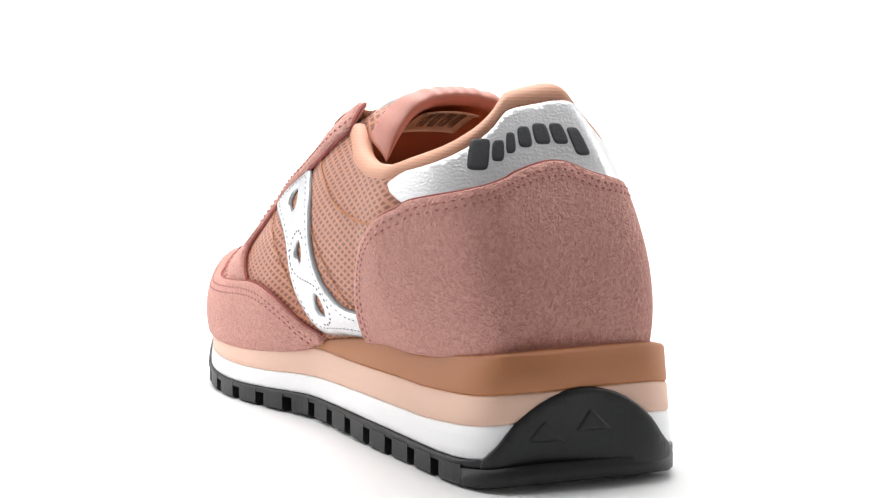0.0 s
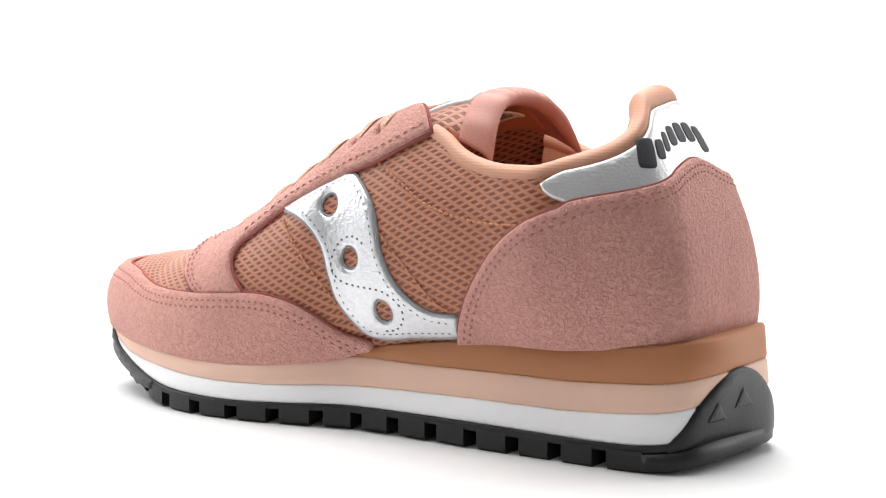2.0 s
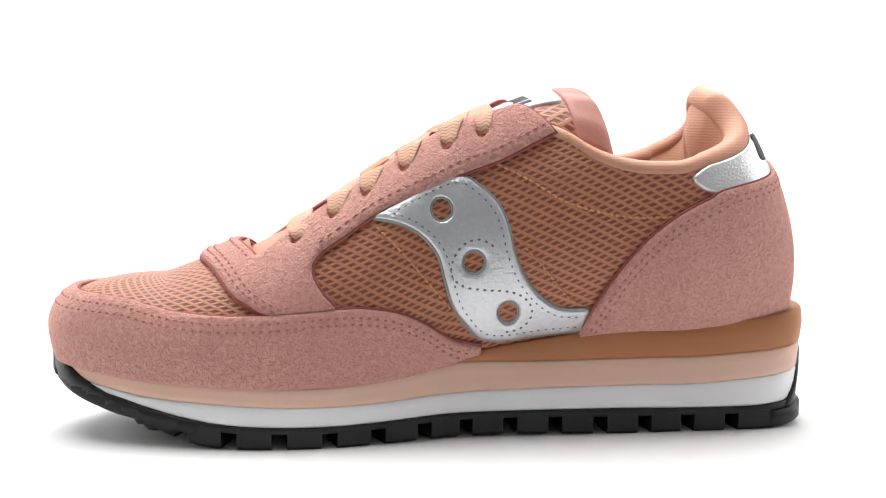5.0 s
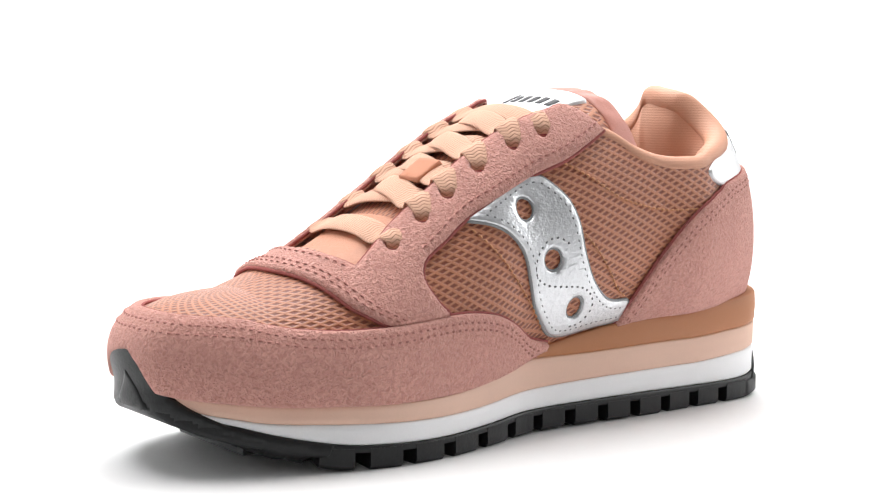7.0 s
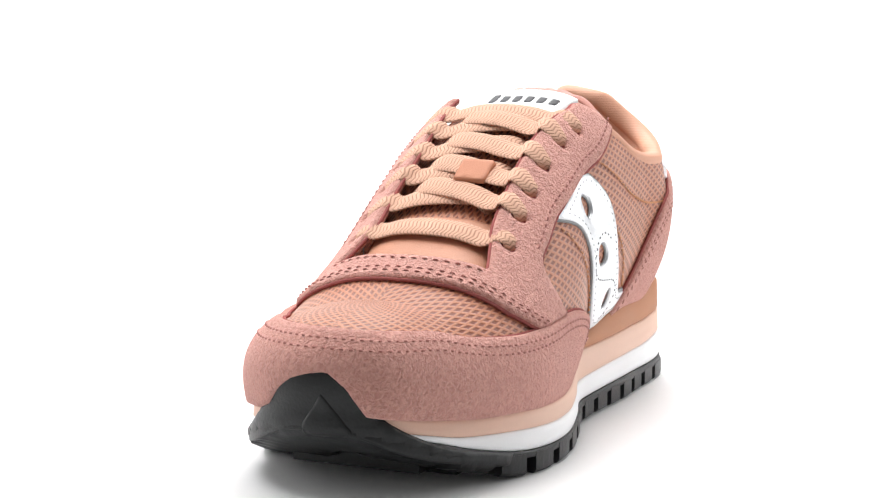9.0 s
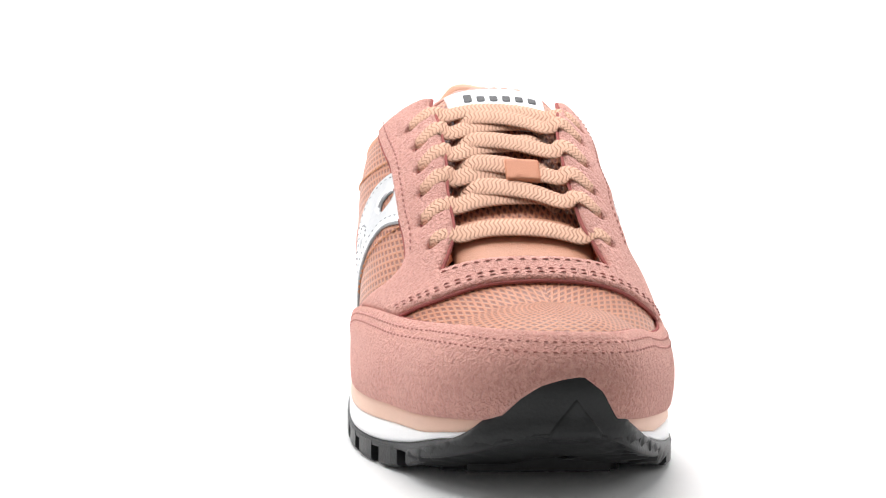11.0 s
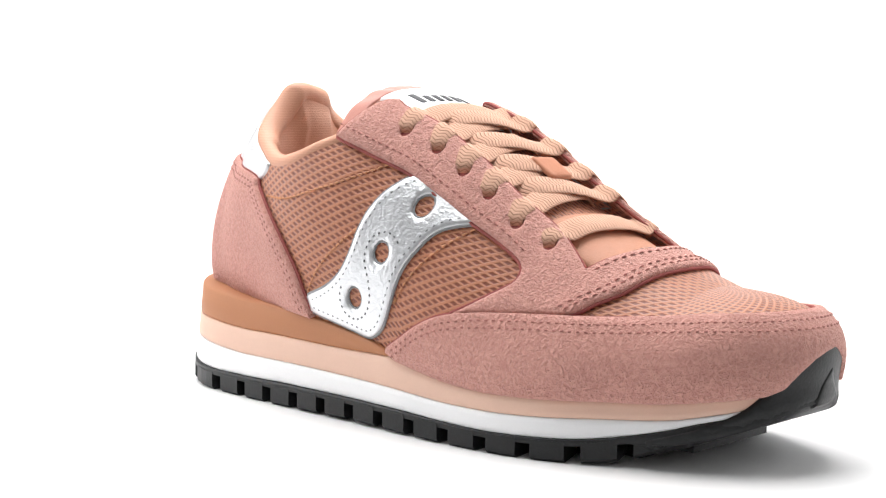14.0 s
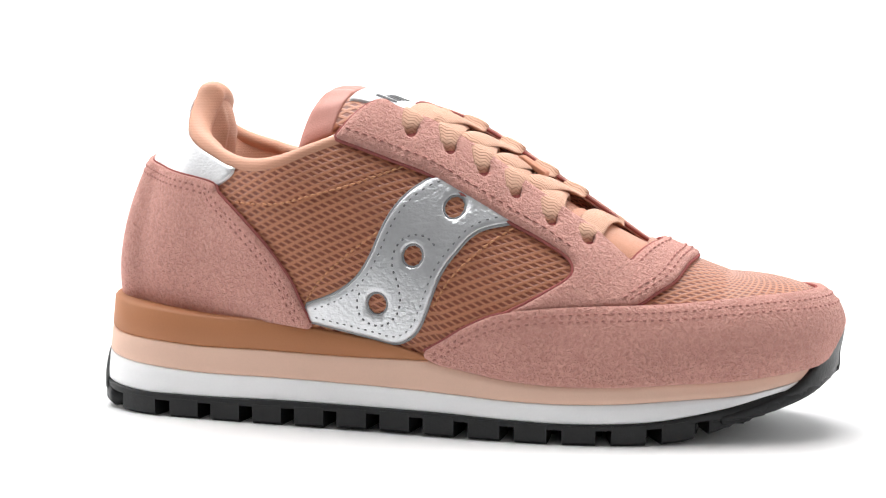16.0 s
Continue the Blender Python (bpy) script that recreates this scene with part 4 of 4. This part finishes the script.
def tongue_slab(name, x0, x1, material, label, thick, grow=0.0, parent=None, pleat=0.0):
    bm = bmesh.new()
    uvl = bm.loops.layers.uv.new("UVMap")
    nx, nw = 40, (96 if pleat else 24)
    rings, uvs = [], []
    for i in range(nx + 1):
        x = x0 + (x1 - x0) * i / nx
        e = min(i, nx - i) / nx * abs(x1 - x0)
        r = math.sqrt(max(1 - (1 - min(e / 0.004, 1)) ** 2, 0)) * 0.9 + 0.1
        ring, uv = [], []
        for j in range(nw + 1):
            w = -1 + 2 * j / nw
            n = normal(chart_tongue, (x, w * 0.03))
            rr = r * math.sqrt(max(1 - abs(w) ** 6, 0.02))
            ring.append(bm.verts.new(tongue_at(x, w) + n * ((grow + pleat * math.sin(w * 34 + 3 * math.sin(w * 5)) * rr) * rr)))
            uv.append((x, w * 0.03))
        for j in range(nw, -1, -1):
            w = -1 + 2 * j / nw
            n = normal(chart_tongue, (x, w * 0.03))
            rr = r * math.sqrt(max(1 - abs(w) ** 6, 0.02))
            ring.append(bm.verts.new(tongue_at(x, w) - n * (thick * rr)))
            uv.append((x, w * 0.03))
        rings.append(ring)
        uvs.append(uv)
    m = len(rings[0])
    for i in range(nx):
        for k in range(m):
            f = bm.faces.new((rings[i][k], rings[i][(k + 1) % m], rings[i + 1][(k + 1) % m], rings[i + 1][k]))
            for lp, (a, b) in zip(f.loops, ((i, k), (i, (k + 1) % m), (i + 1, (k + 1) % m), (i + 1, k))):
                lp[uvl].uv = uvs[a][b]
    bm.faces.new(rings[0])
    bm.faces.new(rings[-1][::-1])
    return part(name, tidy(bm), material, parent or shoe, label)


tongue = tongue_slab("tongue", 0.098, -0.036, M_MESH, "padded orange mesh tongue with pink binding", 0.004)
tongue_slab("binding", -0.0310, -0.0435, M_BIND, "pink padded binding along the tongue's edge", 0.0052, 0.0014, tongue, 0.00035)
tongue_slab("tongue_lining", 0.040, -0.0335, M_LINING, "smooth orange tongue lining", 0.0049, -0.0020, tongue)
tongue_slab("gore", 0.097, 0.056, M_RIB, "ribbed orange satin gore", 0.003, 0.0008, tongue)
lab = part("label", patch(chart_tongue, np.array([(-0.0300, -0.019), (-0.0300, 0.019), (0.006, 0.019), (0.006, -0.019)]), thick=0.0008, lift=0.0003, edge=0.0006), M_LABEL, tongue, "silver label with dark print")
for k in range(6):
    y = 0.0108 - 0.0050 * k
    h = 0.0085 if k in (0,) else 0.006
    box = np.array([(-0.0205 + (0.006 - h), -y - 0.0017), (-0.0145, -y - 0.0017), (-0.0145, -y + 0.0017), (-0.0205 + (0.006 - h), -y + 0.0017)])
    part("print_bar", patch(chart_tongue, box, thick=0.0002, lift=0.0012, edge=0.0004, step=0.0012), M_INK, lab, "dark grey printed bar")


# the sewn-in size label under the tongue, its print too small to read
tag = part("size_label", patch(chart_tongue, np.array([(-0.034, -0.014), (-0.034, 0.010), (-0.008, 0.010), (-0.008, -0.014)]), thick=0.0003, lift=-0.0078, edge=0.0004), M_TAG, tongue, "cream size label with small grey print")
for y in (-0.010, -0.0055, -0.001, 0.0035):
    box = np.array([(-0.030, y), (-0.030, y + 0.0022), (-0.014, y + 0.0022), (-0.014, y)])
    part("print_bar", patch(chart_tongue, box, thick=0.0002, lift=-0.0083, edge=0.0003, step=0.0012), M_GREY_PRINT, tag, "grey printed bar")


# ---- laces ----
def strap(a, b, hop, under, width=0.0055):
    """A flat lace from the eyelet a, over its lace panel and the throat, to b, given as (x, y); under: it slips below the far panel."""
    n = 36
    flat, ups = [], []
    for i in range(n + 1):
        t = i / n
        x, y = a[0] + (b[0] - a[0]) * t, a[1] + (b[1] - a[1]) * t
        el, er = throat_l(x), throat_r(x)
        w = (y - y_spine(x)) / w_tongue(x)
        zt = tongue_at(x, min(max(w, -1), 1))[2] + 0.0028
        ce, cr = [chart_top(qy([(x, e)])[0])[2] for e in (el, er)]
        k = min(max((y - er) / (el - er), 0), 1)
        z = max(zt, cr + (ce - cr) * k - 0.0015)
        if y > el or y < er:
            z = chart_top(qy([(x, y)])[0])[2] + 0.0036
        if under and t > 0.86:
            z -= 0.0060 * (t - 0.86) / 0.14
        flat.append([x, y, z + hop * math.sin(math.pi * t)])
        slope = -(z_tongue(x + 0.008) - z_tongue(x - 0.008)) / 0.016
        ups.append(Vector((slope, 0.55 * (k - 0.5) * 2, 1)).normalized())
    p = np.array(flat)
    for _ in range(4):
        p[1:-1, 2] = (p[:-2, 2] + 2 * p[1:-1, 2] + p[2:, 2]) / 4
    d = (p[-1] - p[0]) / np.linalg.norm(p[-1] - p[0])
    pts = [p[0] - d * 0.0016 - np.array([0, 0, 0.0042]), p[0] - d * 0.0012 - np.array([0, 0, 0.0012]), *p]
    ups = [ups[0], ups[0], *ups]
    if not under:
        pts += [p[-1] + d * 0.0012 - np.array([0, 0, 0.0012]), p[-1] + d * 0.0016 - np.array([0, 0, 0.0042])]
        ups += [ups[-1], ups[-1]]
    m = len(pts)
    wid = [width * (0.5 + 0.5 * min(i / 7, 1) * (1 if under else min((m - 1 - i) / 7, 1))) for i in range(m)]
    return tube(pts, wid, 16, flat=0.17, ups=ups)


def lace(a, b, hop, under):
    part("lace", strap(a, b, hop, under), M_LACE, shoe)


lace(EYES_L[5], EYES_R[5], 0.0005, False)
for i in (4, 3, 2, 1):
    lace(EYES_R[i], (EYES_L[i - 1][0] + 0.004, 0.030), 0.0004, True)
    lace(EYES_L[i], (EYES_R[i - 1][0] + 0.004, -0.0103), 0.0022, True)
lace(EYES_L[0], EYES_R[0], 0.0012, False)


part("lace_loop", patch(chart_tongue, np.array([(0.0300, -0.0016), (0.0300, 0.0123), (0.0410, 0.0123), (0.0410, -0.0016)]), thick=0.0009, lift=0.0050, edge=0.0006, sink=0.0008), M_LINING, tongue, "orange ribbon loop holding the laces")


# ---- motion ----
def motions():
    # the sneaker stands a little off the axis on which it turns
    walk(shoe, [(t, pose(dx, 0, 0, 0, 0, a) @ OFF_AXIS) for t, a, dx in TURNS])


motions()
